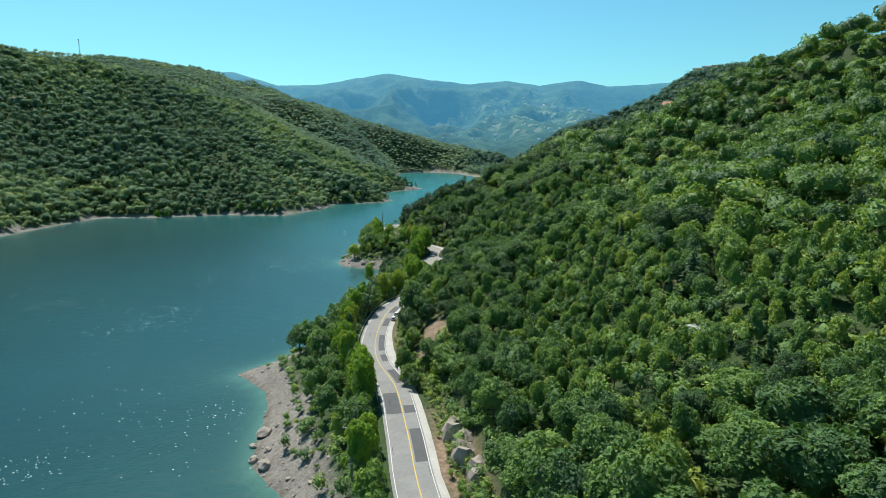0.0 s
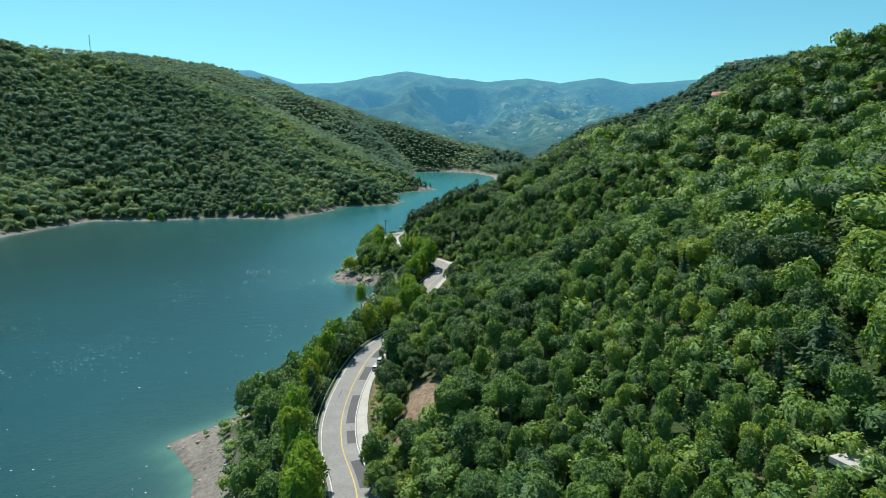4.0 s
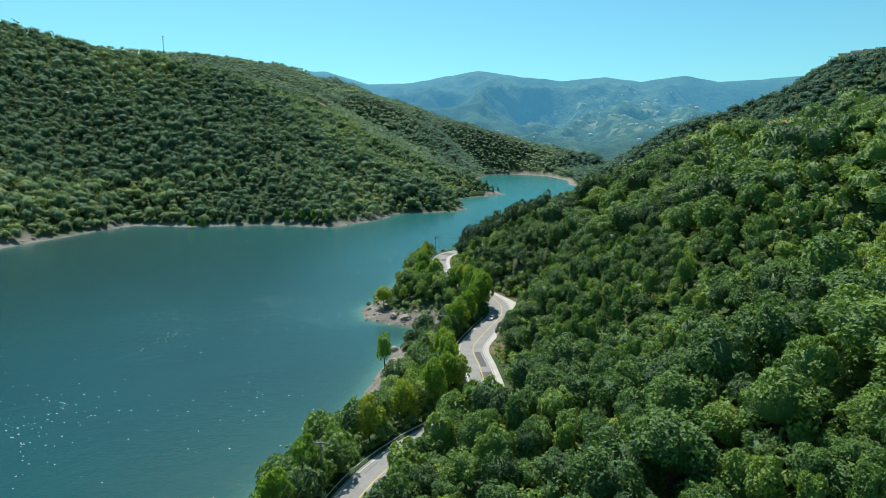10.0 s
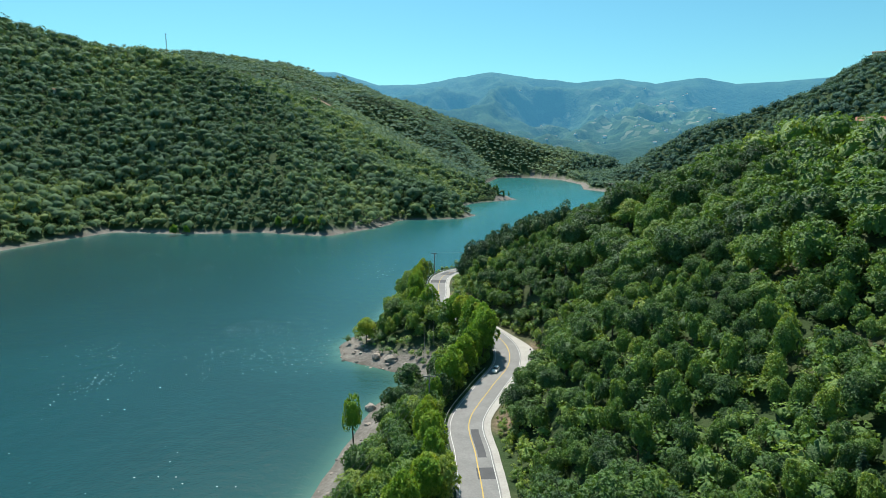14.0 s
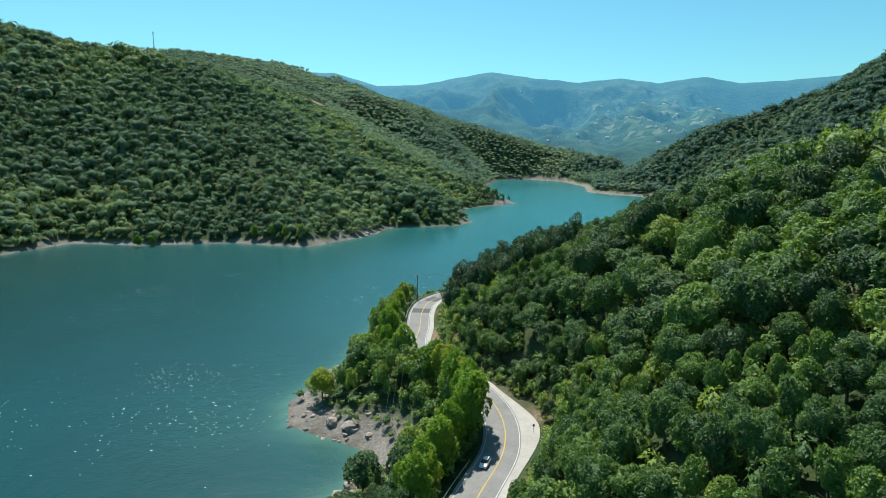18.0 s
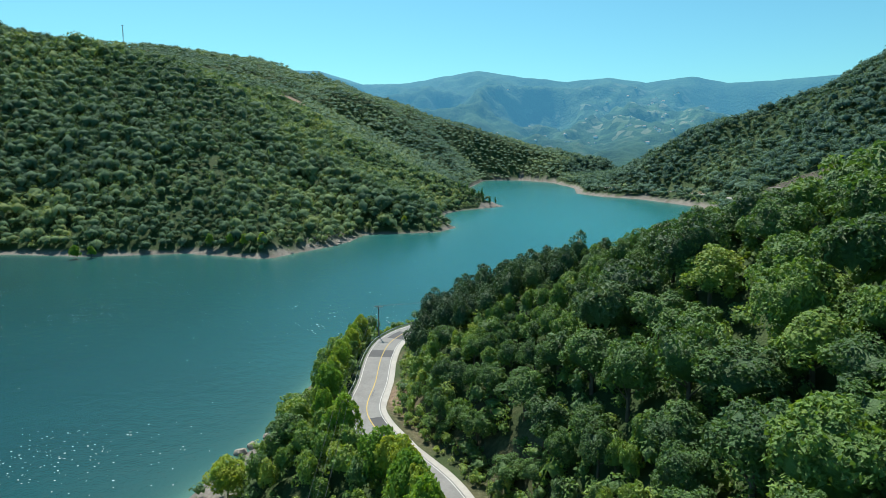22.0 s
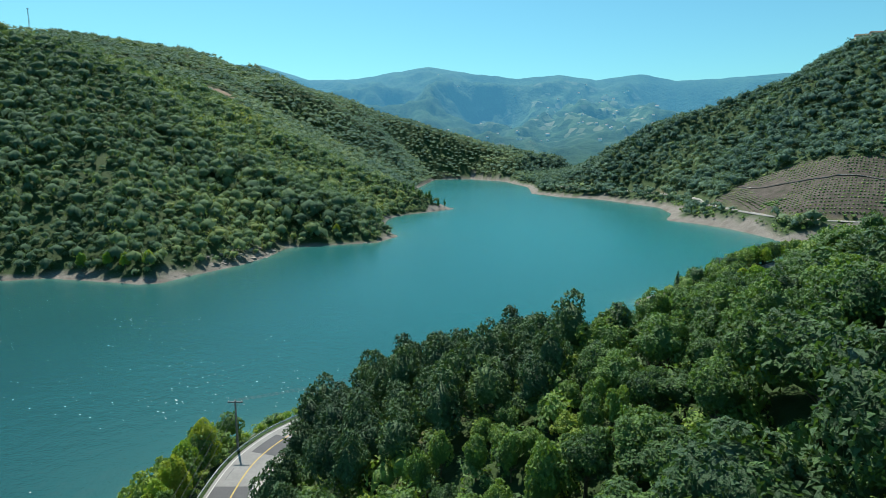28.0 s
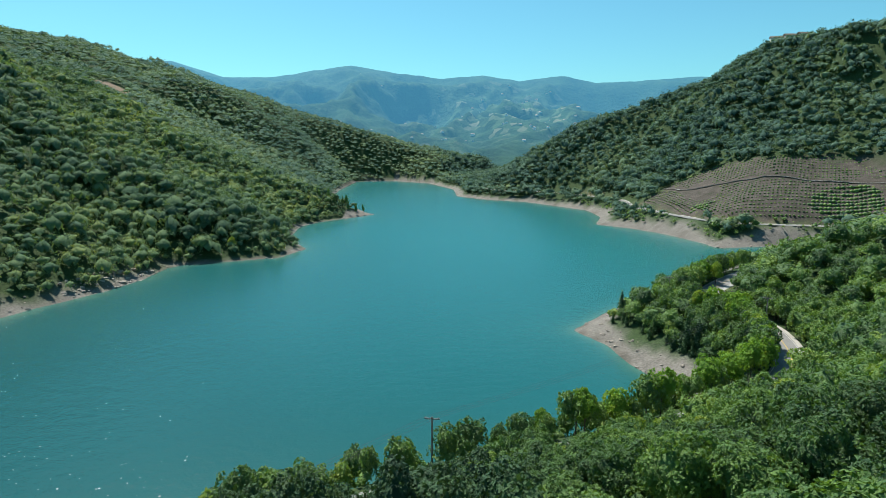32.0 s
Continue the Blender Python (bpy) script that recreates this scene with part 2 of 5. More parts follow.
GLASS = plain("dark_car_glass", (0.02, 0.024, 0.028), 0.08, 0, 20, 0.1, 0.0)
TYRE = plain("tyre_rubber", (0.02, 0.02, 0.02), 0.8)
RED = plain("red_lamp", (0.35, 0.02, 0.02), 0.3)
FOAM = plain("floating_foam", (0.72, 0.74, 0.70), 0.8, 0, 3, 0.15)

# ---- plan ----
COAST = np.array([
    (-60, -400), (-20, -200), (2, -60), (-8, 20), (-20, 70), (-29, 102), (-38, 112), (-41, 131), (-46, 150), (-58, 162), (-50, 173), (-42, 186), (-40, 210), (-35, 242),
    (-35, 262), (-35, 288), (-30, 302), (-34, 311), (-45, 316), (-54, 319), (-59, 331), (-57, 345), (-54, 362), (-56, 386), (-55, 408), (-48, 428), (-28, 442), (10, 456),
    (50, 470), (80, 482), (78, 492), (71, 513), (68, 536), (62, 552), (77, 570), (130, 622), (211, 694)], float)
COAST_NORTH = np.array([
    (262, 723), (252, 735), (200, 725), (200, 749), (194, 791), (180, 824), (158, 851), (180, 906), (185, 968), (138, 1073), (94, 1107), (62, 1163), (66, 1301), (31, 1477),
    (-33, 1556), (-109, 1537), (-112, 1278), (-98, 1080), (-84, 980), (-35, 936), (-54, 907), (-79, 873), (-88, 843), (-84, 780), (-64, 732), (-74, 701), (-100, 689)], float)
COAST_WEST = np.array([
    (-126, 677), (-126, 642), (-132, 617), (-145, 588), (-152, 566), (-209, 577), (-264, 556), (-318, 556), (-324, 494), (-326, 436), (-345, 360), (-390, 200), (-430, 0), (-460, -400)], float)
LAKE = np.vstack([COAST, COAST_NORTH, COAST_WEST])
ROAD = np.array([
    (26, -60, 10.5), (8, 20, 10.5), (2, 58, 10.5), (-4, 86, 10.5), (-7, 105, 10.5), (-11, 127, 10.5), (-16.5, 143, 10.5), (-19, 158, 10.5), (-19.3, 178, 10.5),
    (-17.5, 194, 10.5), (-12.5, 207, 10.5), (-5.5, 219, 10.5), (-2.5, 231, 10.5), (-5.5, 248, 10.5), (-8.5, 262, 10.5), (-6, 279, 10.5), (-3, 296, 10.5)], float)
ROAD_NORTH = np.array([
    (-5, 311, 10.5), (-12, 325, 10.5), (-23, 338, 10.5), (-31, 351, 10.5), (-33.5, 367, 10.5), (-36.5, 385, 10.5), (-36.5, 399, 10.5), (-31, 411, 10.6), (-18, 421, 10.8),
    (0, 431, 11), (25, 442, 11), (60, 456, 11.3), (92, 478, 12), (105, 508, 13), (103, 535, 13), (112, 556, 13), (145, 590, 12.5)], float)
ROAD_FAR = np.array([
    (200, 632, 12), (262, 676, 12), (303, 712, 12), (292, 736, 12), (250, 752, 12), (222, 770, 12), (209, 815, 12), (202, 890, 12), (212, 970, 12), (168, 1085, 11),
    (112, 1145, 10), (98, 1220, 10), (95, 1310, 10), (60, 1490, 10)], float)
ROAD_ALL = np.vstack([ROAD, ROAD_NORTH, ROAD_FAR])
NEAR_CREST = np.array([(-2, 398, 26), (17, 382, 35), (40, 376, 41), (54, 352, 53), (82, 318, 63), (107, 290, 73), (136, 272, 85), (154, 262, 92), (172, 250, 98), (240, 200, 130), (320, 60, 168)], float)
EAST_RIDGE = np.array([(90, 1240, 14), (150, 1225, 50), (214, 1205, 80), (282, 1175, 106), (344, 1145, 134), (395, 1105, 164), (455, 1085, 182), (533, 1045, 186), (650, 1000, 204), (800, 900, 230)], float)
WEST_SPUR = np.array([(-40, 936, 2), (-63, 915, 10), (-125, 909, 26), (-205, 889, 50), (-300, 894, 84), (-348, 900, 103), (-450, 870, 142), (-592, 830, 184), (-640, 790, 207), (-740, 700, 240)], float)
WEST_RIDGE = np.array([(-1300, 1000, 330), (-1000, 1180, 270), (-729, 1259, 243), (-742, 1420, 260), (-700, 1600, 270), (-538, 1632, 212), (-429, 1652, 180), (-285, 1672, 148), (-136, 1692, 86), (20, 1705, 42), (140, 1720, 30)], float)


def smooth_line(pts, step):
    """Points along a smooth curve through pts."""
    p = np.vstack([2 * pts[0] - pts[1], pts, 2 * pts[-1] - pts[-2]])
    out = []
    for k in range(1, len(p) - 2):
        a, b, c, d = p[k - 1 : k + 3]
        count = max(2, int(np.linalg.norm(c - b) / step))
        for t in np.linspace(0, 1, count, endpoint=False):
            out.append(0.5 * (2 * b + (c - a) * t + (2 * a - 5 * b + 4 * c - d) * t * t + (3 * b - a - 3 * c + d) * t**3))
    return np.array(out + [pts[-1]])


ROAD_LINE = smooth_line(ROAD_ALL, 4.0)


def nearest(x, y, line):
    """For points: the distance to a polyline, and the third value of the line there, if it has one."""
    x, y = np.asarray(x, float).ravel(), np.asarray(y, float).ravel()
    best, val = np.full(len(x), 1e9), np.zeros(len(x))
    for a, b in zip(line[:-1], line[1:]):
        v = (b - a)[:2]
        t = np.clip(((x - a[0]) * v[0] + (y - a[1]) * v[1]) / (v @ v + 1e-9), 0, 1)
        d = np.hypot(x - a[0] - t * v[0], y - a[1] - t * v[1])
        near = d < best
        best[near] = d[near]
        if len(a) > 2:
            val[near] = (a[2] + t * (b[2] - a[2]))[near]
    return best, val


def ridge_top(x, y, line, fall):
    """Height of a ridge that falls away evenly to both sides of its crest."""
    dense = smooth_line(line, 22.0)
    best = np.full(len(x), -1e9)
    for a in dense:
        best = np.maximum(best, a[2] - fall * np.hypot(x - a[0], y - a[1]))
    return best


def crest_level(x, y, line):
    """The crest's height, weighted to its nearest stretches."""
    total, weight = 0, 1e-12
    for a in smooth_line(line, 12.0):
        w = 1 / (((x - a[0]) ** 2 + (y - a[1]) ** 2) ** 2 + 30.0)
        total, weight = total + w * a[2], weight + w
    return total / weight


def inside(x, y, poly):
    x, y = np.asarray(x, float).ravel(), np.asarray(y, float).ravel()
    r = np.zeros(len(x), bool)
    for a, b in zip(poly, np.roll(poly, -1, 0)):
        if a[1] != b[1]:
            r ^= ((a[1] > y) != (b[1] > y)) & (x < (b[0] - a[0]) * (y - a[1]) / (b[1] - a[1]) + a[0])
    return r


def value_noise(x, y, seed=0):
    i, j = np.floor(x).astype(np.int64), np.floor(y).astype(np.int64)
    u, v = x - i, y - j
    u, v = u * u * (3 - 2 * u), v * v * (3 - 2 * v)

    def h(a, b):
        k = (a * 374761393 + b * 668265263 + seed * 1274126177) & 0xFFFFFFFF
        k = ((k ^ (k >> 13)) * 1274126177) & 0xFFFFFFFF
        return ((k ^ (k >> 16)) & 0xFFFF) / 65535.0

    return (h(i, j) * (1 - u) + h(i + 1, j) * u) * (1 - v) + (h(i, j + 1) * (1 - u) + h(i + 1, j + 1) * u) * v


def fbm(x, y, scale, octaves=4, seed=0):
    out, amp = 0, 1.0
    for k in range(octaves):
        out = out + amp * (value_noise(x / scale * 2**k, y / scale * 2**k, seed + k) - 0.5)
        amp *= 0.5
    return out


def smin(a, b, k):
    h = np.clip(0.5 + 0.5 * (b - a) / k, 0, 1)
    return b * (1 - h) + a * h - k * h * (1 - h)


INLAND = np.vstack([ROAD_LINE[:, :2], [(300, 1700), (2500, 1700), (2500, -400), (60, -400)]])
SLOPE_Y = [-50, 60, 130, 190, 250, 320, 360, 400, 470, 620, 760, 860, 960, 1100, 1300]
SLOPE_S = [0.5, 0.52, 0.50, 0.50, 0.72, 0.80, 0.62, 0.50, 0.45, 0.42, 0.40, 0.48, 0.68, 0.74, 0.50]


def survey(x, y):
    """Height of the ground, distance to the shore (plus on land), distance to the road's middle, uphill of the road or not."""
    x, y = np.asarray(x, float).ravel(), np.asarray(y, float).ravel()
    wobble = 1.3 * fbm(x, y, 14, 3, 5) + 0.8
    shore = nearest(x, y, np.vstack([LAKE, LAKE[:1]]))[0]
    wet = inside(x, y, LAKE)
    shore = np.where(wet, -shore, shore) + wobble * np.clip(1 - np.abs(shore) / 60, 0.15, 1)
    road, road_z = nearest(x, y, ROAD_LINE)
    uphill = inside(x, y, INLAND)
    east = (x > -60 + 0 * y) & ((y < 600) | (x > -20))
    east &= ~((x < 0) & (y > 480))
    # slope between water and road
    away = np.maximum(road - 5.6, 0)
    part = np.clip(shore, 0, None) / (np.clip(shore, 0, None) + away + 1e-6)
    low = (road_z - 0.12) * (0.55 * part + 0.45 * part * part * (3 - 2 * part))
    low = np.maximum(low, 0.17 * np.clip(shore, 0, 14))
    # slope above the road
    s = np.interp(y, SLOPE_Y, SLOPE_S) * (1 + 0.35 * fbm(x, y, 70, 3, 11))
    cut = np.clip(road - 7.2, 0, None)
    high = road_z - 0.12 + 0.55 * np.minimum(cut, 7) + s * np.maximum(cut - 2, 0) + 5 * fbm(x, y, 45, 3, 21) * np.clip(cut / 50, 0, 1)
    c1, c2 = crest_level(x, y, NEAR_CREST), crest_level(x, y, EAST_RIDGE)
    cap = np.where(y < 520, c1, c2 + 3 * fbm(x, y, 60, 3, 3))
    cap = np.where((y >= 440) & (y < 700), np.maximum(cap, 60), cap)
    high = np.where(y > 440, smin(high, cap, 14), smin(high, cap, 8))
    high = np.where(y > 1220, 8 + (high - 8) * np.clip(1 - (y - 1220) / 260, 0.05, 1), high)
    right = np.where(uphill, high, low)
    # the far bank
    c3, c4 = ridge_top(x, y, WEST_SPUR, 0.24), ridge_top(x, y, WEST_RIDGE, 0.30)
    d3, d4 = nearest(x, y, WEST_SPUR)[0], nearest(x, y, WEST_RIDGE)[0]
    gully = fbm(x, y, 170, 4, 31) + 0.18 - 1.1 * np.abs(fbm(0.8 * x + 0.6 * y, 0.35 * y - 0.3 * x, 95, 2, 33))
    top = np.maximum(c3, c4) + 30 * gully * np.clip(np.minimum(d3, d4) / 80, 0, 1)
    base = np.clip(shore, 0, None)
    left = np.maximum(smin(0.30 * np.minimum(base, 9) + np.interp(y, [1250, 1400], [0.52, 0.95]) * np.clip(base - 6, 0, None), top, 10), np.minimum((0.27 + 0.10 * gully) * base, 200) * np.where(y > 1400, np.clip((-x - 80) / 150, 0, 1), 1))
    share = np.clip((x + 45 - 1.2 * np.maximum(y - 1440, 0)) / 70, 0, 1)
    z = np.where(east, np.where(y > 1000, right * share + left * (1 - share), right), left)
    z = np.where(shore < 0, np.maximum(0.32 * shore, -14), z + 0.02)
    z = z + np.where((shore > 2) & (road > 9), 0.5 * np.clip(shore / 12, 0, 1) * fbm(x, y, 7, 3, 41), 0)
    return z, shore, road, uphill & east


def mesh_of(name, verts, tris, material, attrs=None, index=None, smooth=False):
    """A mesh from arrays of points and triangles (or quads)."""
    verts, tris = np.asarray(verts, np.float32), np.asarray(tris, np.int32)
    me = bpy.data.meshes.new(name)
    me.vertices.add(len(verts))
    me.vertices.foreach_set("co", verts.ravel())
    me.loops.add(tris.size)
    me.loops.foreach_set("vertex_index", tris.ravel())
    me.polygons.add(len(tris))
    me.polygons.foreach_set("loop_start", np.arange(0, tris.size, tris.shape[1], dtype=np.int32))
    for m in material if isinstance(material, (list, tuple)) else [material]:
        me.materials.append(m)
    if index is not None:
        me.polygons.foreach_set("material_index", np.asarray(index, np.int32))
    for key, values in (attrs or {}).items():
        a = me.attributes.new(key, "FLOAT", "POINT")
        a.data.foreach_set("value", np.asarray(values, np.float32))
    me.polygons.foreach_set("use_smooth", np.full(len(tris), smooth))
    me.update(calc_edges=True)
    return me


def grid_faces(rows, cols):
    a = (np.arange(rows - 1)[:, None] * cols + np.arange(cols - 1)[None]).ravel()
    return np.stack([a, a + 1, a + cols + 1, a + cols], 1)


# ---- ground, water, distance ----
def spread(*parts):
    return np.concatenate([np.arange(a, b, s, dtype=float) for a, b, s in parts])


gx = spread((-1500, -500, 25), (-500, -110, 10), (-110, -70, 5), (-70, 30, 1.6), (30, 140, 3), (140, 330, 7), (330, 1100, 22))
gy = spread((-380, 40, 20), (40, 440, 2.0), (440, 600, 3), (600, 960, 6), (960, 1300, 12), (1300, 2000, 22))
X, Y = np.meshgrid(gx, gy)
gz, gshore, groad, gup = survey(X, Y)
Xf, Yf = X.ravel(), Y.ravel()
rag = 6 * fbm(Xf, Yf, 16, 3, 51)
bare_width = np.interp(Yf, [0, 90, 130, 175, 210, 240, 290, 305, 340, 360, 440, 470, 500, 560, 700, 900], [5, 10, 11, 9, 3, 8, 7, 13, 10, 4, 3, 4, 9, 9, 14, 11])
bare_width = np.where(Xf < -60, np.where(Yf < 640, 6.5, 5), bare_width)
bare = np.clip((bare_width + rag - gshore) / 2.5, 0, 1)
cutting = np.clip(1.3 - np.abs(groad - 7.0) / 3.6, 0, 1) * gup * (0.75 * np.clip(0.6 + 2.0 * fbm(Xf, Yf, 18, 2, 12), 0, 1) + np.exp(-(((Yf - 97) / 16) ** 2)) + np.exp(-(((Yf - 256) / 15) ** 2)) + np.exp(-(((Yf - 362) / 10) ** 2)) + 0.8 * np.exp(-(((Yf - 292) / 16) ** 2))) * np.clip(1.2 + 4 * fbm(Xf, Yf, 25, 2, 8), 0, 1)
clearing = np.clip((9.5 - np.hypot((Xf + 3) * 2.1, (Yf - 147) * 0.95) + rag * 0.4) / 2, 0, 1)
plots = np.array([(226, 775), (213, 815), (209, 890), (240, 902), (284, 886), (300, 842), (345, 826), (372, 800), (420, 740), (340, 690), (304, 735), (262, 757)], float)
vines = inside(Xf, Yf, plots)
field = np.hypot((Xf + 376) / 24, (Yf - 1165) / 22) < 1
earth = np.maximum(np.maximum(cutting, clearing), field)
wet = np.clip(1 - np.abs(gshore - 0.3) / 1.2, 0, 1) * 0.8
gz = np.where((groad < 7.0) & (gshore > 0), np.minimum(gz, nearest(Xf, Yf, ROAD_LINE)[1] - 0.12), gz)
# How far the ground colour is darkened for tree shade, by area.
shade_tint = np.where((Xf < -60) | (Yf > 480), 1.0, np.where(gup, 0.35, 0.7))
ground = new("ground", mesh_of("ground", np.stack([Xf, Yf, gz], 1), grid_faces(len(gy), len(gx)), GROUND, {"bare": bare, "earth": earth, "plot": vines, "wet": wet, "shade_tint": shade_tint}, smooth=True))
tagged(ground, "wooded hillsides with bare pale soil along the waterline", "ground", kind="structure")

wx = spread((-520, -90, 12), (-90, 100, 2.5), (100, 340, 8))
wy = spread((-380, 60, 20), (60, 620, 5), (620, 980, 8), (980, 1620, 20))
WX, WY = np.meshgrid(wx, wy)
wd = -survey(WX, WY)[1]
shoal = 0.7 * np.exp(-np.clip(wd, 0, None) / 2.4) + 0.20 * np.exp(-np.clip(wd, 0, None) / 22)
# The gradient up the lake is sky reflection put into the colour.
water = new("water", mesh_of("water", np.stack([WX.ravel(), WY.ravel(), 0 * wd], 1), grid_faces(len(wy), len(wx)), WATER, {"shoal": shoal, "silt_and_sky": np.clip((WY.ravel() + 0.8 * WX.ravel() - 230) / 560, 0, 1)}, smooth=True))
tagged(water, "calm teal reservoir water with fine ripples", "water", kind="structure")

SKYLINE_A = [-0.80, -0.62, -0.535, -0.47, -0.393, -0.348, -0.277, -0.204, -0.15, -0.092, -0.024, 0.04, 0.103, 0.157, 0.22, 0.27, 0.33, 0.42, 0.60, 0.80]
SKYLINE_T = [0.12, 0.135, 0.1445, 0.139, 0.1265, 0.1245, 0.103, 0.104, 0.1126, 0.121, 0.110, 0.103, 0.1075, 0.100, 0.1085, 0.0986, 0.101, 0.108, 0.11, 0.11]
az = np.linspace(radians(-46), radians(46), 320)
rr = np.linspace(2230, 4480, 110)
AZ, RR = np.meshgrid(az, rr)
bx, by = (RR * np.sin(AZ)).ravel(), (RR * np.cos(AZ) + 240).ravel()
p = np.clip((RR.ravel() - 2230) / 2200, 0, 1.02)
top = 86 + np.interp(np.tan(AZ.ravel()) * 0.98, SKYLINE_A, SKYLINE_T) * 1.02 * 4430 * np.cos(AZ.ravel())
folds = 1 - 2 * np.abs(fbm(bx, by, 560, 5, 61))
lump = (folds - 0.72) * 430 * p * np.clip((1 - p) * 3.0, 0, 1)
bz = 20 + (top - 20) * (0.10 * p + 0.90 * p**1.55) + lump - 14 * np.clip(p - 1, 0, 1) / 0.02 + 6 * fbm(bx, by, 60, 3, 71) * np.clip(p * 4, 0, 1)
farmed = np.clip(1.4 - np.abs(np.tan(AZ.ravel()) - 0.16) / 0.16, 0, 1) * np.clip((p - 0.25) * 5, 0, 1) * np.clip((0.93 - p) * 6, 0, 1)
farmed = np.maximum(farmed, 0.8 * np.clip(1 - np.hypot(bx - 80, (by - 2800) / 3) / 190, 0, 1))
# Strength of the added haze glow, growing with distance and to the left.
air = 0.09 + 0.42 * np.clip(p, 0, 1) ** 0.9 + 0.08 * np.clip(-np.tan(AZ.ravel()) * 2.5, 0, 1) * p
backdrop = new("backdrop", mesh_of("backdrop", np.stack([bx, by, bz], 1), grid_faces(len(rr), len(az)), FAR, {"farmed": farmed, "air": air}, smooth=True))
tagged(backdrop, "hazy blue-green mountains with fields beyond the lake", "mountains", kind="structure")


# ---- helpers for things ----
def thing(name, place=(0, 0, 0), turn=0.0, label="", category="", group="", size=1.0):
    ob = new(name)
    ob.matrix_world = Matrix.Translation(place) @ Matrix.Rotation(turn, 4, "Z") @ Matrix.Diagonal((size, size, size, 1))
    return tagged(ob, label, category, group)


def part(name, bm, material, parent, label="", smooth=False):
    """Links a bmesh, or a mesh, as one object under a thing or under a part."""
    me = bm
    if isinstance(bm, bmesh.types.BMesh):
        me = bpy.data.meshes.new(name)
        bm.to_mesh(me)
        bm.free()
        me.materials.append(material)
        if smooth:
            me.polygons.foreach_set("use_smooth", np.full(len(me.polygons), True))
    ob = new(name, me)
    ob.parent = parent
    return tagged(ob, label)


def box(sx, sy, sz, x=0, y=0, z=0, bevel=0.0, bm=None, turn=None):
    bm = bm or bmesh.new()
    m = Matrix.Translation((x, y, z)) @ (turn or Matrix()) @ Matrix.Diagonal((sx, sy, sz, 1))
    made = bmesh.ops.create_cube(bm, size=1, matrix=m)["verts"]
    if bevel:
        edges = {e for v in made for e in v.link_edges}
        bmesh.ops.bevel(bm, geom=list(edges), offset=bevel, segments=2, affect="EDGES", profile=0.6)
    return bm


def rod(a, b, r1, r2=None, sides=8, bm=None):
    bm = bm or bmesh.new()
    a, b = Vector(a), Vector(b)
    m = Matrix.Translation((a + b) / 2) @ (b - a).to_track_quat("Z", "Y").to_matrix().to_4x4()
    bmesh.ops.create_cone(bm, cap_ends=True, segments=sides, radius1=r1, radius2=r1 if r2 is None else r2, depth=(b - a).length, matrix=m)
    return bm


def ground_z(x, y):
    return survey([x], [y])[0][0]


def frames_of(line):
    """Directions along and to the right of a line of points."""
    d = np.gradient(line[:, :2], axis=0)
    d /= np.linalg.norm(d, axis=1)[:, None] + 1e-9
    return d, np.stack([d[:, 1], -d[:, 0]], 1)


def ribbon(name, line, lo, hi, lift, material, thick=0.0):
    """A strip along a line between two offsets to its right."""
    _, r = frames_of(line)
    lo, hi = np.broadcast_to(lo, len(line)), np.broadcast_to(hi, len(line))
    rows = []
    profile = [(lo, lift - thick), (lo, lift), (hi, lift), (hi, lift - thick)] if thick else [(lo, lift), (hi, lift)]
    for off, up in profile:
        rows.append(np.column_stack([line[:, :2] + r * off[:, None], line[:, 2] + up]))
    v = np.stack(rows, 1).reshape(-1, 3)
    return mesh_of(name, v, grid_faces(len(line), len(profile))[:, ::-1], material)


# ---- road ----
fine_road = smooth_line(ROAD_ALL, 1.6)
near_road = fine_road[fine_road[:, 1] < 650]
road = new("road", ribbon("road", fine_road, -4.25, 2.8, 0.0, ASPHALT, 0.3))
tagged(road, "worn grey two-lane lakeside asphalt road with a yellow centre line", "road", kind="structure")
wide = 4.05 + 2.6 * np.exp(-(((near_road[:, 1] - 305) / 9) ** 2)) + 0.9 * np.exp(-(((near_road[:, 1] - 150) / 14) ** 2)) + 0.35 * fbm(near_road[:, 0], near_road[:, 1], 9, 3, 9)
part("concrete_shoulder", ribbon("concrete_shoulder", near_road, 2.8, wide, 0.03, CONCRETE, 0.3), None, road, "pale concrete gutter and shoulder")
part("far_shoulder", ribbon("far_shoulder", fine_road[fine_road[:, 1] > 648], 2.8, 4.4, 0.03, CONCRETE, 0.3), None, road)
part("centre_line", ribbon("centre_line", fine_road, -0.22, -0.02, 0.012, YELLOW), None, road, "faded yellow line")
part("edge_line", ribbon("edge_line", near_road, -3.75, -3.63, 0.012, WHITE_LINE), None, road)
part("edge_line", ribbon("edge_line", near_road, 2.45, 2.57, 0.012, WHITE_LINE), None, road)
PATCHES = [(94, 108, 0.3, 2.4), (112, 124, -3.4, -0.4), (113, 118, 0.2, 2.4), (128, 138, 0.5, 2.5), (143, 148, 0.9, 2.6), (151, 165, 0.8, 2.6), (172, 183, 0.6, 2.5), (188, 197, 0.4, 2.5),
           (168, 170, -3.6, -1.2), (240, 246, -0.5, 2.4), (247, 259, 0.2, 1.7), (333, 349, -0.3, 2.6), (383, 390, -3.6, 2.5), (398, 406, -2.5, 2.2), (300, 303, -3.2, -1.4)]
for y0, y1, lo, hi in PATCHES:
    piece = near_road[(near_road[:, 1] >= y0) & (near_road[:, 1] <= y1)]
    if len(piece) > 2:
        part("asphalt_patch", ribbon("asphalt_patch", piece, lo, hi, 0.007, PATCH), None, road, "dark newer asphalt patch")
rnd = random.Random(4)
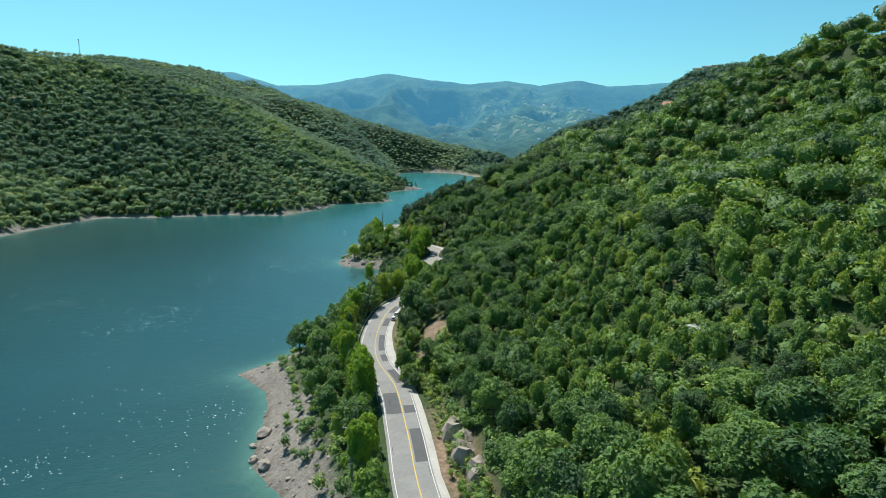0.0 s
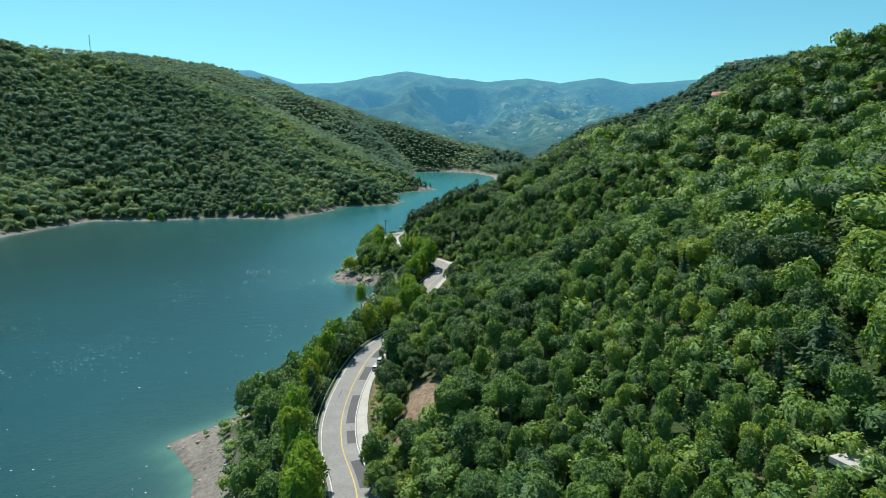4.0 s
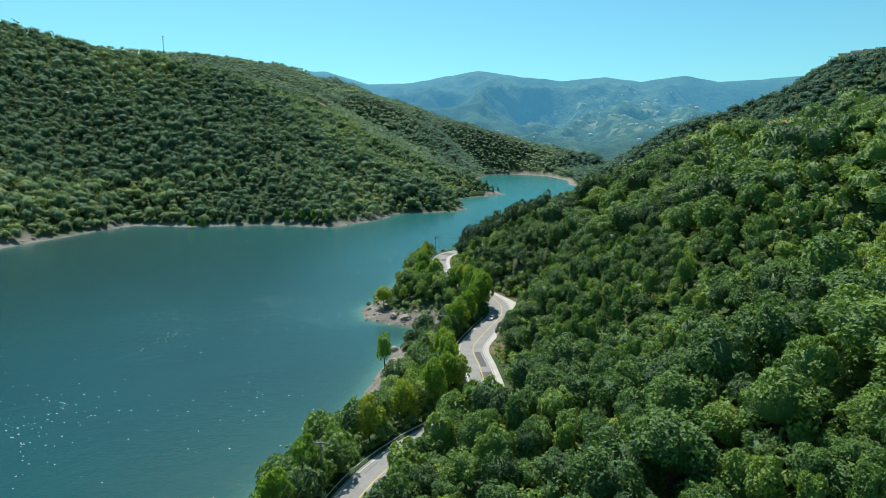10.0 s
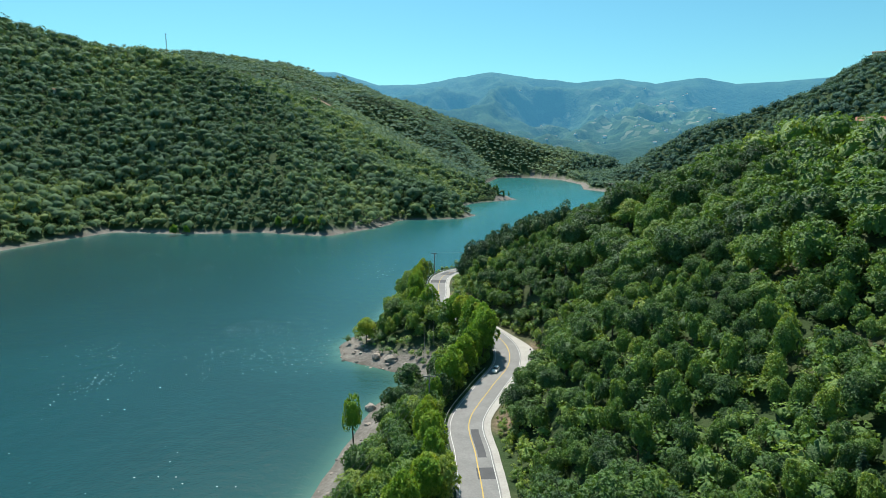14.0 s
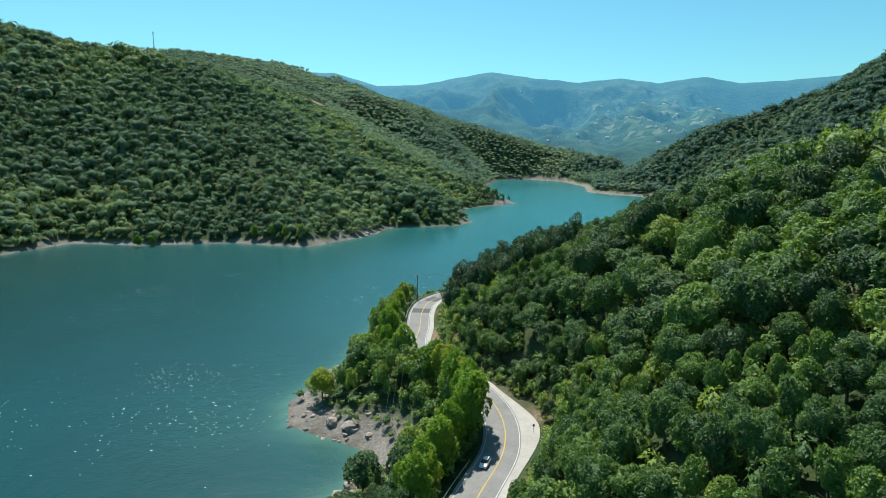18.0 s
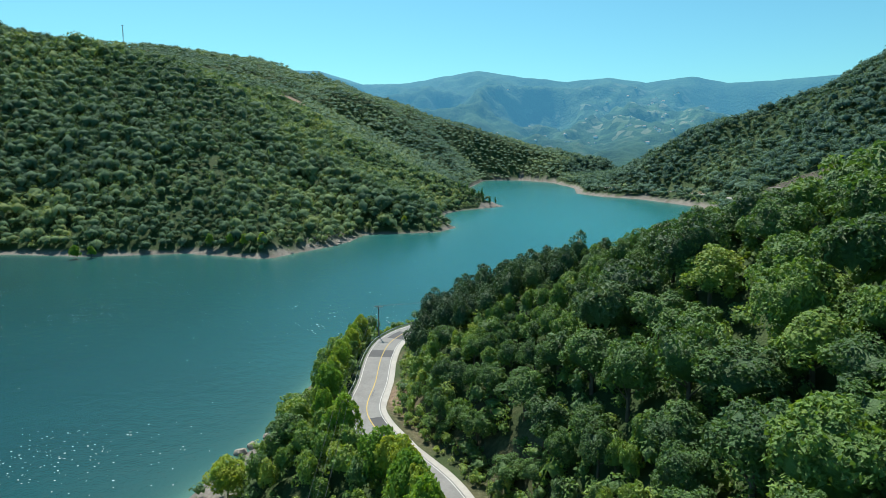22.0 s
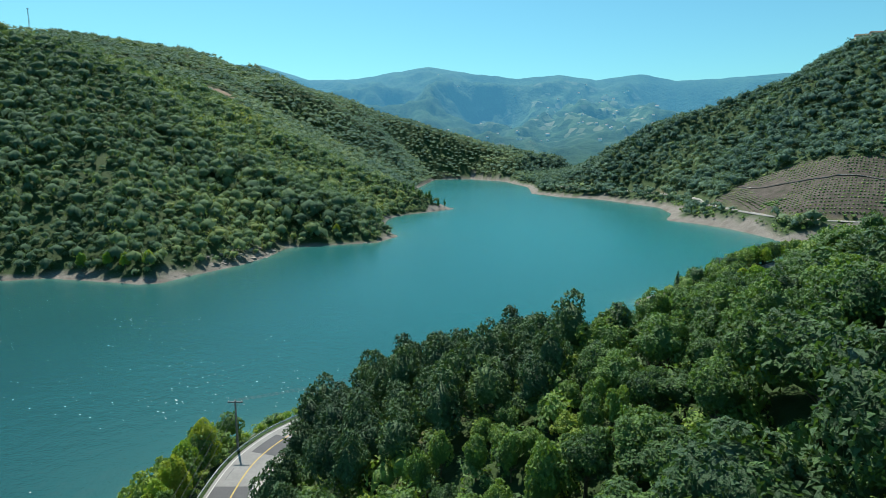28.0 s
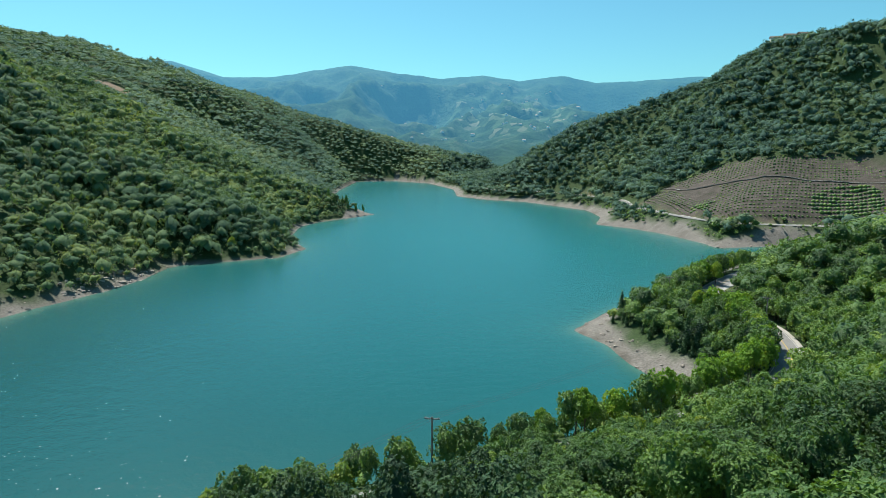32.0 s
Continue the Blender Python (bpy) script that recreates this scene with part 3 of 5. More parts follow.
for k in range(40):
    i = rnd.randrange(20, len(near_road) - 20)
    at, off = near_road[i : i + 3], rnd.uniform(-3.9, 2.2)
    part("tar_seam", ribbon("tar_seam", at, off, off + 0.09, 0.007, PATCH), None, road)


def at_road(y, offset):
    """A place beside the near road: the point, and the heading there."""
    i = int(np.argmin(np.abs(near_road[:, 1] - y)))
    d, r = frames_of(near_road[max(0, i - 2) : i + 3])
    k = min(2, len(d) - 1)
    return near_road[i, :2] + r[k] * offset, math.atan2(d[k, 1], d[k, 0]), near_road[i, 2]


def guard_rail(y0, y1, offset):
    line = near_road[(near_road[:, 1] >= y0) & (near_road[:, 1] <= y1)]
    _, r = frames_of(line)
    edge = np.column_stack([line[:, :2] + r * offset, line[:, 2]])
    ob = thing("guard_rail", tuple(edge[0]), 0, "weathered grey steel guard rail on short posts", "guard rail", "guard rails along the road")
    local = edge - edge[0]
    prof = [(0.0, 0.30), (0.045, 0.36), (0.0, 0.42), (0.045, 0.48), (0.0, 0.54), (-0.03, 0.54), (-0.03, 0.30)]
    v = np.stack([np.column_stack([local[:, :2] + r * a, local[:, 2] + b]) for a, b in prof], 1).reshape(-1, 3)
    part("rail", mesh_of("rail", v, grid_faces(len(local), len(prof)), STEEL), None, ob)
    post = box(0.09, 0.09, 0.75, 0, 0, 0.17)
    me = bpy.data.meshes.new("post")
    post.to_mesh(me)
    post.free()
    me.materials.append(STEEL)
    for q in local[::2]:
        o = part("post", me, None, ob)
        o.location = q


guard_rail(118, 214, -4.75)
guard_rail(232, 290, -4.75)
guard_rail(326, 372, -4.75)
guard_rail(374, 414, -4.75)


# ---- trees ----
def ico(sub):
    bm = bmesh.new()
    bmesh.ops.create_icosphere(bm, subdivisions=sub, radius=1)
    v = np.array([q.co[:] for q in bm.verts])
    f = np.array([[q.index for q in p.verts] for p in bm.faces])
    bm.free()
    return v, f


ICO1, ICO2 = ico(1), ico(2)


def sprays(rng, where, normal, size):
    """Small slanting blades, one to a leaf spray: points and triangles."""
    n = len(where)
    normal = normal / (np.linalg.norm(normal, axis=1)[:, None] + 1e-9)
    side = np.cross(normal, rng.normal(size=(n, 3)))
    side /= np.linalg.norm(side, axis=1)[:, None] + 1e-9
    ahead = np.cross(normal, side)
    s = size * rng.uniform(0.6, 1.35, n)[:, None]
    a = where - ahead * s * 0.5 + side * s * 0.2
    b = where + side * s * 0.55 + ahead * s * 0.3 + normal * s * 0.08
    c = where - side * s * 0.5 + ahead * s * 0.5 - normal * s * 0.12
    return np.stack([a, b, c], 1).reshape(-1, 3), np.arange(3 * n).reshape(-1, 3)


def round_crown(rng, lobes, leaves, size, tall, core, keep_low=-0.45, inner=0.8, point=0.0, level=0.3):
    """A crown of overlapping lobes, about one metre in radius, its foot at z = 0: points, triangles and a tint to each point."""
    d = rng.normal(size=(lobes, 3))
    d /= np.linalg.norm(d, axis=1)[:, None]
    d[:, 2] = np.where(d[:, 2] < -0.35, -d[:, 2], d[:, 2])
    c = d * rng.uniform(0.42, 0.80, lobes)[:, None]
    c[:, :2] *= (1 - point * np.clip(0.5 + 0.7 * c[:, 2], 0, 1))[:, None]
    r = rng.uniform(0.22, 0.50, lobes) * (11 / lobes) ** 0.33
    own = rng.normal(0, 0.09, lobes)
    cv, cf = core
    along = cv @ c.T
    reach = np.where(r**2 - (c**2).sum(1) + along**2 > 0, along + np.sqrt(np.maximum(r**2 - (c**2).sum(1) + along**2, 0)), 0.45)
    cv2 = cv * (np.maximum(reach.max(1), 0.45) * inner * rng.uniform(0.93, 1.05, len(cv)))[:, None]
    cf = cf[cv[cf].mean(1)[:, 2] > keep_low]
    used = np.unique(cf)
    remap = np.zeros(len(cv), int)
    remap[used] = np.arange(len(used))
    cv2, cf = cv2[used], remap[cf]
    # The core gets a darker tint, painted shade for the inside of the crown.
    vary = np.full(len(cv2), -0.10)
    v, f = cv2, cf
    if leaves:
        share = r**2 / (r**2).sum()
        pick = rng.choice(lobes, leaves * 4, p=share)
        n = rng.normal(size=(leaves * 4, 3)) + 0.8 * d[pick] + [0, 0, 0.35]
        n /= np.linalg.norm(n, axis=1)[:, None]
        p = c[pick] + n * (r[pick] * rng.uniform(0.74, 1.14, leaves * 4))[:, None]
        gap = np.linalg.norm(p[:, None] - c[None], axis=2) / r[None]
        gap[np.arange(len(p)), pick] = 9
        ok = np.where((gap.min(1) > 0.8) & (p[:, 2] > -0.8))[0][:leaves]
        lv, lf = sprays(rng, p[ok], n[ok] * (1.0 - level) + [0, 0, level] + 0.45 * rng.normal(size=(len(ok), 3)), size)
        v, f = np.vstack([cv2, lv]), np.vstack([cf, lf + len(cv2)])
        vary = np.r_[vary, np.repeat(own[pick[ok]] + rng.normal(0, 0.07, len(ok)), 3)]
    v = v * [1, 1, tall] + [0, 0, 0.85 * tall]
    return v, f, vary


def cone_crown(rng, leaves, size, slim, sides=7):
    """A pointed conifer crown, one metre high, in drooping tiers."""
    ring = []
    for h, w in ((0.06, 0.5), (0.3, 0.42), (0.62, 0.22), (0.86, 0.07)):
        a = np.arange(sides) / sides * 2 * np.pi + rng.uniform(0, 1)
        ring.append(np.stack([np.cos(a) * w * slim * rng.uniform(0.75, 1.1, sides), np.sin(a) * w * slim * rng.uniform(0.75, 1.1, sides), np.full(sides, h)], 1))
    v = np.vstack([*ring, [[0, 0, 1.0]]])
    f = []
    for k in range(3):
        for j in range(sides):
            a, b = k * sides + j, k * sides + (j + 1) % sides
            f += [(a, b, b + sides), (a, b + sides, a + sides)]
    f += [(3 * sides + j, 3 * sides + (j + 1) % sides, 4 * sides) for j in range(sides)]
    h = 1 - np.sqrt(rng.uniform(0.0, 1, leaves)) * 0.98
    h = np.round(h * 13) / 13 * 0.65 + h * 0.35
    a = rng.uniform(0, 2 * np.pi, leaves)
    w = slim * ((1 - h) ** 0.8) * rng.uniform(0.45, 1.2, leaves) * (0.75 + 0.35 * np.sin(3 * a + 9 * h)) + 0.01
    p = np.stack([np.cos(a) * w, np.sin(a) * w, h], 1)
    n = np.stack([np.cos(a) * 0.5, np.sin(a) * 0.5, np.full(leaves, 0.75)], 1) + 0.35 * rng.normal(size=(leaves, 3))
    lv, lf = sprays(rng, p, n, size)
    return np.vstack([v, lv]), np.vstack([np.array(f), lf + len(v)]), np.r_[np.zeros(len(v)), np.repeat(rng.normal(0, 0.1, len(lv) // 3), 3)]


def trunk_shape(rng, height, radius, limbs, spread_):
    """A tapered trunk with limbs; points and triangles."""
    vs, fs = [], []

    def limb(a, b, r1, r2, sides=6):
        a, b = np.array(a), np.array(b)
        axis = (b - a) / np.linalg.norm(b - a)
        u = np.cross(axis, [0.3, 0.9, 0.1])
        u /= np.linalg.norm(u)
        w = np.cross(axis, u)
        ang = np.arange(sides) / sides * 2 * np.pi
        ring = np.cos(ang)[:, None] * u + np.sin(ang)[:, None] * w
        k = sum(len(q) for q in vs)
        vs.append(np.vstack([a + ring * r1, b + ring * r2]))
        for j in range(sides):
            m = (j + 1) % sides
            fs.extend([(k + j, k + m, k + sides + m), (k + j, k + sides + m, k + sides + j)])

    mid = (rng.uniform(-0.05, 0.05) * height, rng.uniform(-0.05, 0.05) * height, height * 0.5)
    limb((0, 0, -0.6), mid, radius, radius * 0.75)
    limb(mid, (mid[0] * 0.4, mid[1] * 0.4, height), radius * 0.75, radius * 0.3)
    for k in range(limbs):
        a = k / max(1, limbs) * 6.28 + rng.uniform(0, 0.8)
        z = height * rng.uniform(0.42, 0.62)
        limb((mid[0] * 0.8, mid[1] * 0.8, z), (np.cos(a) * spread_, np.sin(a) * spread_, z + height * rng.uniform(0.22, 0.42)), radius * 0.42, radius * 0.14, 5)
    return np.vstack(vs), np.array(fs)


tree_rng = np.random.default_rng(12)
def crowns_of(count, lobes, leaves, size, tall, core, keep_low=-0.3, inner=0.72, point=0.0, level=0.3):
    return [round_crown(tree_rng, int(tree_rng.integers(*lobes)), leaves, size, tree_rng.uniform(*tall), core, keep_low, inner, point, level) for _ in range(count)]


CLOSE = crowns_of(7, (44, 64), 3000, 0.078, (0.85, 1.2), ICO2, -0.35, 0.84)
CLOSE_YOUNG = crowns_of(6, (22, 34), 1300, 0.115, (1.15, 1.7), ICO2, -0.5, 0.72, 0.45)
HIGH = crowns_of(7, (36, 52), 1900, 0.095, (0.85, 1.2), ICO2, -0.3, 0.8)
YOUNG = crowns_of(7, (16, 26), 520, 0.165, (1.1, 1.6), ICO2, -0.3, 0.74, 0.45)
MEDIUM = crowns_of(7, (24, 34), 760, 0.135, (0.9, 1.3), ICO2, -0.2, 0.8)
MID = crowns_of(7, (22, 32), 330, 0.150, (0.85, 1.25), ICO2, -0.1, 0.86)
DISTANT = crowns_of(8, (10, 15), 40, 0.23, (0.85, 1.15), ICO1, 0.1, 0.88, 0.0, 0.55)
LUMPY = crowns_of(10, (12, 18), 80, 0.140, (0.9, 1.25), ICO1, -0.1, 0.93, 0.0, 0.40)
SIMPLE = crowns_of(6, (8, 12), 20, 0.25, (0.85, 1.15), ICO1, 0.2, 0.9, 0.0, 0.55)
FIRS = [cone_crown(tree_rng, 620, 0.062, 0.25) for _ in range(4)]
PINES = crowns_of(6, (26, 38), 1000, 0.095, (1.15, 1.5), ICO2, -0.45, 0.75, 0.45)
BUSHES = crowns_of(6, (9, 14), 60, 0.22, (0.7, 1.0), ICO1, 0.0, 0.85)
SHRUBS = crowns_of(7, (12, 20), 105, 0.20, (0.7, 1.3), ICO1, 0.0, 0.8, 0.4)


def scatter(x0, x1, y0, y1, gap, seed):
    """Points on a jittered grid."""
    rng = np.random.default_rng(seed)
    xs, ys = np.arange(x0, x1, gap), np.arange(y0, y1, gap)
    px, py = np.meshgrid(xs, ys)
    px, py = px + rng.uniform(-0.5, 0.5, px.shape) * gap, py + rng.uniform(-0.5, 0.5, py.shape) * gap
    return px.ravel(), py.ravel(), rng


def planted(shapes, place, wide, tall, rng, tint):
    """Many crowns of a few shapes as arrays: points, triangles and a tint to each point."""
    vs, fs, ts, so, base = [], [], [], [], 0
    pick = rng.integers(0, len(shapes), len(place))
    for k, (v, f, vary) in enumerate(shapes):
        w = np.where(pick == k)[0]
        if not len(w):
            continue
        a = rng.uniform(0, 2 * np.pi, len(w))
        ca, sa = np.cos(a)[:, None], np.sin(a)[:, None]
        x = (v[None, :, 0] * ca - v[None, :, 1] * sa) * wide[w][:, None] + place[w, 0][:, None]
        y = (v[None, :, 0] * sa + v[None, :, 1] * ca) * wide[w][:, None] + place[w, 1][:, None]
        z = v[None, :, 2] * tall[w][:, None] + place[w, 2][:, None]
        vs.append(np.stack([x, y, z], 2).reshape(-1, 3))
        fs.append((f[None] + (np.arange(len(w)) * len(v))[:, None, None]).reshape(-1, 3) + base)
        ts.append(np.repeat(tint[w], len(v)))
        so.append(np.tile(vary, len(w)))
        base += len(w) * len(v)
    return np.vstack(vs), np.vstack(fs), np.concatenate(ts), np.concatenate(so)


def woods(name, label, shapes, place, wide, tall, tint, rng, material):
    """Many trees as one mesh."""
    v, f, t, vary = planted(shapes, place, wide, tall, rng, tint)
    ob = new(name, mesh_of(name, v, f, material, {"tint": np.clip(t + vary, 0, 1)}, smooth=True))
    return tagged(ob, label, "trees", kind="stuff")


zi = gz.reshape(len(gy), len(gx))


def quick_z(x, y):
    """Ground height between the points of the ground's grid."""
    i = np.clip(np.searchsorted(gx, x) - 1, 0, len(gx) - 2)
    j = np.clip(np.searchsorted(gy, y) - 1, 0, len(gy) - 2)
    u, v = (x - gx[i]) / (gx[i + 1] - gx[i]), (y - gy[j]) / (gy[j + 1] - gy[j])
    return (zi[j, i] * (1 - u) + zi[j, i + 1] * u) * (1 - v) + (zi[j + 1, i] * (1 - u) + zi[j + 1, i + 1] * u) * v


def open_to_lake(x, y, z):
    """Whether a place can be seen from over the lakeside road, and is not behind a ridge."""
    seen = np.zeros(len(x), bool)
    for ex, ey in ((0, 20), (4, 120), (4, 230), (6, 345)):
        free = np.ones(len(x), bool)
        for t in np.linspace(0.15, 0.97, 26):
            qx, qy = ex + (x - ex) * t, ey + (y - ey) * t
            free &= quick_z(qx, qy) < 62 + (z + 12 - 62) * t + 24
        seen |= free
    return seen


FIELD = (-376.0, 1165.0)
PAD = (44.0, 99.0)


def plain_wood(x, y):
    """Where trees may stand, and the height there."""
    z, shore, rd, up = survey(x, y)
    width = np.interp(y, [0, 90, 130, 175, 210, 240, 290, 305, 340, 360, 440, 470, 500, 560, 700, 900], [5, 10, 11, 9, 3, 8, 7, 13, 10, 4, 3, 4, 9, 9, 14, 11])
    width = np.where(x < -60, np.where(y < 640, 4.0, 3.0), width)
    ok = (shore > width + 1.0) & (rd > np.where(up, 8.6, 6.6))
    ok &= np.hypot((x + 3) * 2.0, (y - 147) * 0.95) > 10
    ok &= ~inside(x, y, plots)
    ok &= np.hypot((x - FIELD[0]) / 23, (y - FIELD[1] + 14) / 36) > 1
    ok &= np.hypot(x - PAD[0], y - PAD[1]) > 6
    ok &= ~((np.abs(rd - 9) < 3.0) & up & (fbm(x, y, 22, 2, 8) > -0.05) & ((np.abs(y - 97) < 16) | (np.abs(y - 256) < 14)))
    ok &= ~((x < -24) & (y > 405) & (y < 445))
    ok &= np.hypot(x - 8, y - 438) > 8.5
    return ok, z, shore, rd, up


# near hillside: the trees closest to the flight as things, the rest as woods
px, py, rng = scatter(-66, 150, 45, 484, 2.9, 21)
ok, pz, shore, rd, up = plain_wood(px, py)
patchy = fbm(px, py, 38, 3, 77)
scrub = (patchy > 0.26) | ((px > 22) & (px < 95) & (py > 60) & (py < 250) & (patchy > 0.0))
px, py, pz, shore, rd, up, scrub = (q[ok] for q in (px, py, pz, shore, rd, up, scrub))
count = len(px)
pine_zone = (np.hypot((px + 8) / 26, (py - 388) / 24) < 1) & up
brow = up & (((px > 8) & (py > 376 + 0.1 * px) & (rd > 24)) | ((px > 38) & (py > 400)))
bank = ~up
mature = np.clip(0.62 + 1.6 * fbm(px, py, 30, 2, 91) + 0.22 * (py > 255) - 0.5 * scrub - 0.25 * brow, 0, 1) * rng.uniform(0.35, 1.0, count) ** 0.7
size = np.where(bank, rng.uniform(1.6, 3.4, count), 1.7 + 4.4 * mature)
size = np.where(bank & (py > 155) & (py < 222), rng.uniform(2.6, 4.0, count), size)
size = np.where(up & (px > 70), np.maximum(size, rng.uniform(2.7, 4.2, count)), size)
size = np.where(pine_zone, rng.uniform(2.5, 3.6, count), size)
size = np.where(bank & (py > 424), np.where(px < 42, size, np.minimum(size, 2.0)), np.where(brow, np.clip(size, 2.2, 3.3), size))
size = np.where((np.abs(px - 8) < 10) & (py > 398) & (py < 446), np.clip(size, 2.2, 3.2), size)
size = np.where(rd < 11, np.minimum(size, 3.6), size)
taken = []
free = np.ones(count, bool)
for k in np.argsort(-size - 0.8 * rng.uniform(size=count)):
    if free[k]:
        taken.append(k)
        free &= (px - px[k]) ** 2 + (py - py[k]) ** 2 > (0.60 * (size[k] + np.minimum(size, size[k]))) ** 2
px, py, pz, shore, rd, up, scrub, pine_zone, size = (q[taken] for q in (px, py, pz, shore, rd, up, scrub, pine_zone, size))
count = len(px)
sapling = (size < 2.5) & ~pine_zone & (rng.uniform(size=count) < 0.75)
tall = size * rng.uniform(0.9, 1.2, count) * np.clip(1.15 - 0.05 * size, 0.85, 1.1)
tint = np.clip(rng.normal(0.19, 0.16, count) + 0.26 * sapling + 0.12 * scrub + 0.28 * (rng.uniform(size=count) < 0.08), 0, 0.95)
place = np.stack([px, py, pz + np.where(sapling, 0.05, 0.2) * tall], 1)
close = np.abs(px - 4) < 58
young = (~up & (py < 175) & (px < -16)) | ((px > 62) & (py > 470))
fir = (rng.uniform(size=count) < np.where(young, 0.45, np.where((px > 20) & (px < 66) & (py < 240), 0.06, 0.0))) & ~pine_zone & (size < 3.2)
leafy = ~fir & ~pine_zone
grey = leafy & (fbm(px, py, 14, 2, 5) > 0.45)
leafy &= ~grey

def grown(shapes, seed):
    """Crowns in three tints, each with its trunk."""
    out = []
    for k, (v, f, vary) in enumerate(shapes):
        tv, tf = trunk_shape(np.random.default_rng(seed + k), 1.5, 0.07, 4, 0.45)
        trunk = mesh_of("trunk", tv, tf, BARK)
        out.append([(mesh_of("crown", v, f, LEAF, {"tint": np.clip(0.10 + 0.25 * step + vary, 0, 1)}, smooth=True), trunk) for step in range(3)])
    return out


def stand(name, label, group, kinds, chosen):
    for k in chosen:
        crown, trunk = rnd.choice(kinds)[min(2, int(tint[k] * 3.2))]
        ob = thing(name, (px[k], py[k], pz[k]), rnd.uniform(0, 6.28), label, "tree", group)
        c = part("crown", crown, None, ob)
        c.location, c.scale = (0, 0, (place[k, 2] - pz[k])), (size[k], size[k], tall[k])
        t = part("trunk", trunk, None, ob)
        t.scale = (size[k], size[k], tall[k] * 0.8)


near = leafy & (np.abs(px - 8) < 50) & up & (py > 55) & (py < 425)
big = np.where(near & ~sapling & (size > 2.4))[0]
small = np.where(near & sapling)[0]
big, small = big[np.argsort(np.abs(px[big] - 14))][:260], small[np.argsort(np.abs(px[small] - 14))][:240]
single = np.zeros(count, bool)
single[big] = single[small] = True
stand("deciduous_tree", "broad green deciduous tree on the wooded slope", "trees of the hillside wood", grown(CLOSE, 0), big)
stand("young_tree", "slender bright green young tree on the slope", "young trees of the hillside", grown(CLOSE_YOUNG, 40), small)

w = leafy & close & ~single
inner = w & (np.abs(px - 6) < 46) & up & ~sapling
woods("near_woods", "dense mixed green broadleaf wood on the slope above the road", HIGH, place[inner], size[inner], tall[inner], tint[inner], rng, LEAF)
outer = w & ~inner & ~sapling
woods("bank_woods", "mixed broadleaf wood on the bank below the road", MEDIUM, place[outer], size[outer], tall[outer], tint[outer], rng, LEAF)
w = leafy & ~single & sapling & (px < 105)
woods("young_woods", "thickets of slender young broadleaf trees on the slopes", YOUNG, place[w], size[w], tall[w], tint[w], rng, LEAF)
w = leafy & ~close & ~sapling & (px < 105)
woods("upper_woods", "broadleaf wood on the upper hillside", MID, place[w], size[w], tall[w], tint[w], rng, LEAF)
w = leafy & ~close & (px >= 105)
woods("crest_woods", "broadleaf wood along the crest of the hill", MID, place[w], size[w], tall[w], tint[w], rng, LEAF)
w = grey
woods("silvery_woods", "grey-green flowering trees among the wood", HIGH, place[w], size[w], tall[w], tint[w], rng, SILVER)
w = pine_zone
woods("pine_stand", "dark green pine stand on the nose of the hill", PINES, place[w] + [0, 0, 0.6], size[w] * 1.15, size[w] * 1.12, tint[w], rng, NEEDLE)
w = fir
woods("young_conifers", "young pointed conifers between shore and road", FIRS, np.stack([px, py, pz], 1)[w], size[w] * 2.6, size[w] * 3.0, tint[w], rng, NEEDLE)

# undergrowth
px, py, rng = scatter(-62, 120, 45, 484, 3.1, 31)
ok, pz, shore, rd, up = plain_wood(px, py)
z2, s2, r2, u2 = survey(px, py)
keep = (s2 > np.where(py < 330, 6, 3)) & (r2 > np.where(u2, 7.6, 5.8)) & (np.hypot((px + 3) * 2.0, (py - 147) * 0.95) > 9) & (rng.uniform(size=len(px)) < 0.97)
size = (rng.uniform(0.8, 2.0, len(px)) * (1 + 0.35 * u2))[keep]
ux, uy, uz = px[keep], py[keep], z2[keep]
utint = np.clip(rng.normal(0.34, 0.20, len(ux)), 0, 1)
by_road = (np.abs(ux - 6) < 44) & (uy < 430)
woods("roadside_shrubs", "mixed green shrubs and brambles on the slopes by the road", SHRUBS, np.stack([ux, uy, uz], 1)[by_road], size[by_road], size[by_road] * 0.95, utint[by_road], rng, LEAF)
woods("undergrowth", "low green bushes and brambles under the trees", BUSHES, np.stack([ux, uy, uz], 1)[~by_road], size[~by_road], size[~by_road] * 0.9, utint[~by_road], rng, LEAF)

# shrubs right beside the road
px, py, rng = scatter(-48, 20, 60, 425, 1.5, 33)
z2, s2, r2, u2 = survey(px, py)
keep = (r2 > np.where(u2, np.where(np.abs(py - 305) < 14, 7.6, 5.1), 5.7)) & (r2 < 9.0) & (np.hypot((px + 3) * 2.0, (py - 147) * 0.95) > 9) & (s2 > 3) & (rng.uniform(size=len(px)) < 0.9) & ~((py > 405) & (px < -24))
size = rng.uniform(0.7, 1.6, keep.sum()) * np.clip(r2[keep] / 7 - 0.15, 0.55, 1)
woods("verge_shrubs", "low green shrubs and tall weeds along the verge", SHRUBS, np.stack([px, py, z2], 1)[keep], size, size * rng.uniform(0.7, 1.3, keep.sum()), np.clip(rng.normal(0.6, 0.22, keep.sum()), 0, 1), rng, LEAF)

# the next capes along the shore
px, py, rng = scatter(55, 330, 470, 760, 4.6, 41)
ok, pz, shore, rd, up = plain_wood(px, py)
keep = ok & (px < 190 + 0.9 * (py - 470))
px, py, pz, up = px[keep], py[keep], pz[keep], up[keep]
size = np.clip(rng.gamma(9, 0.36, len(px)), 1.4, 4.6) * np.where(up, 1.0, 0.9)
tall = size * rng.uniform(0.75, 1.1, len(px))
fir = ~up & (rng.uniform(size=len(px)) < 0.15) & (py < 570)
tint = np.clip(rng.normal(0.26, 0.17, len(px)), 0, 0.95)
here = ~fir & (py < 610) & (px < 150)
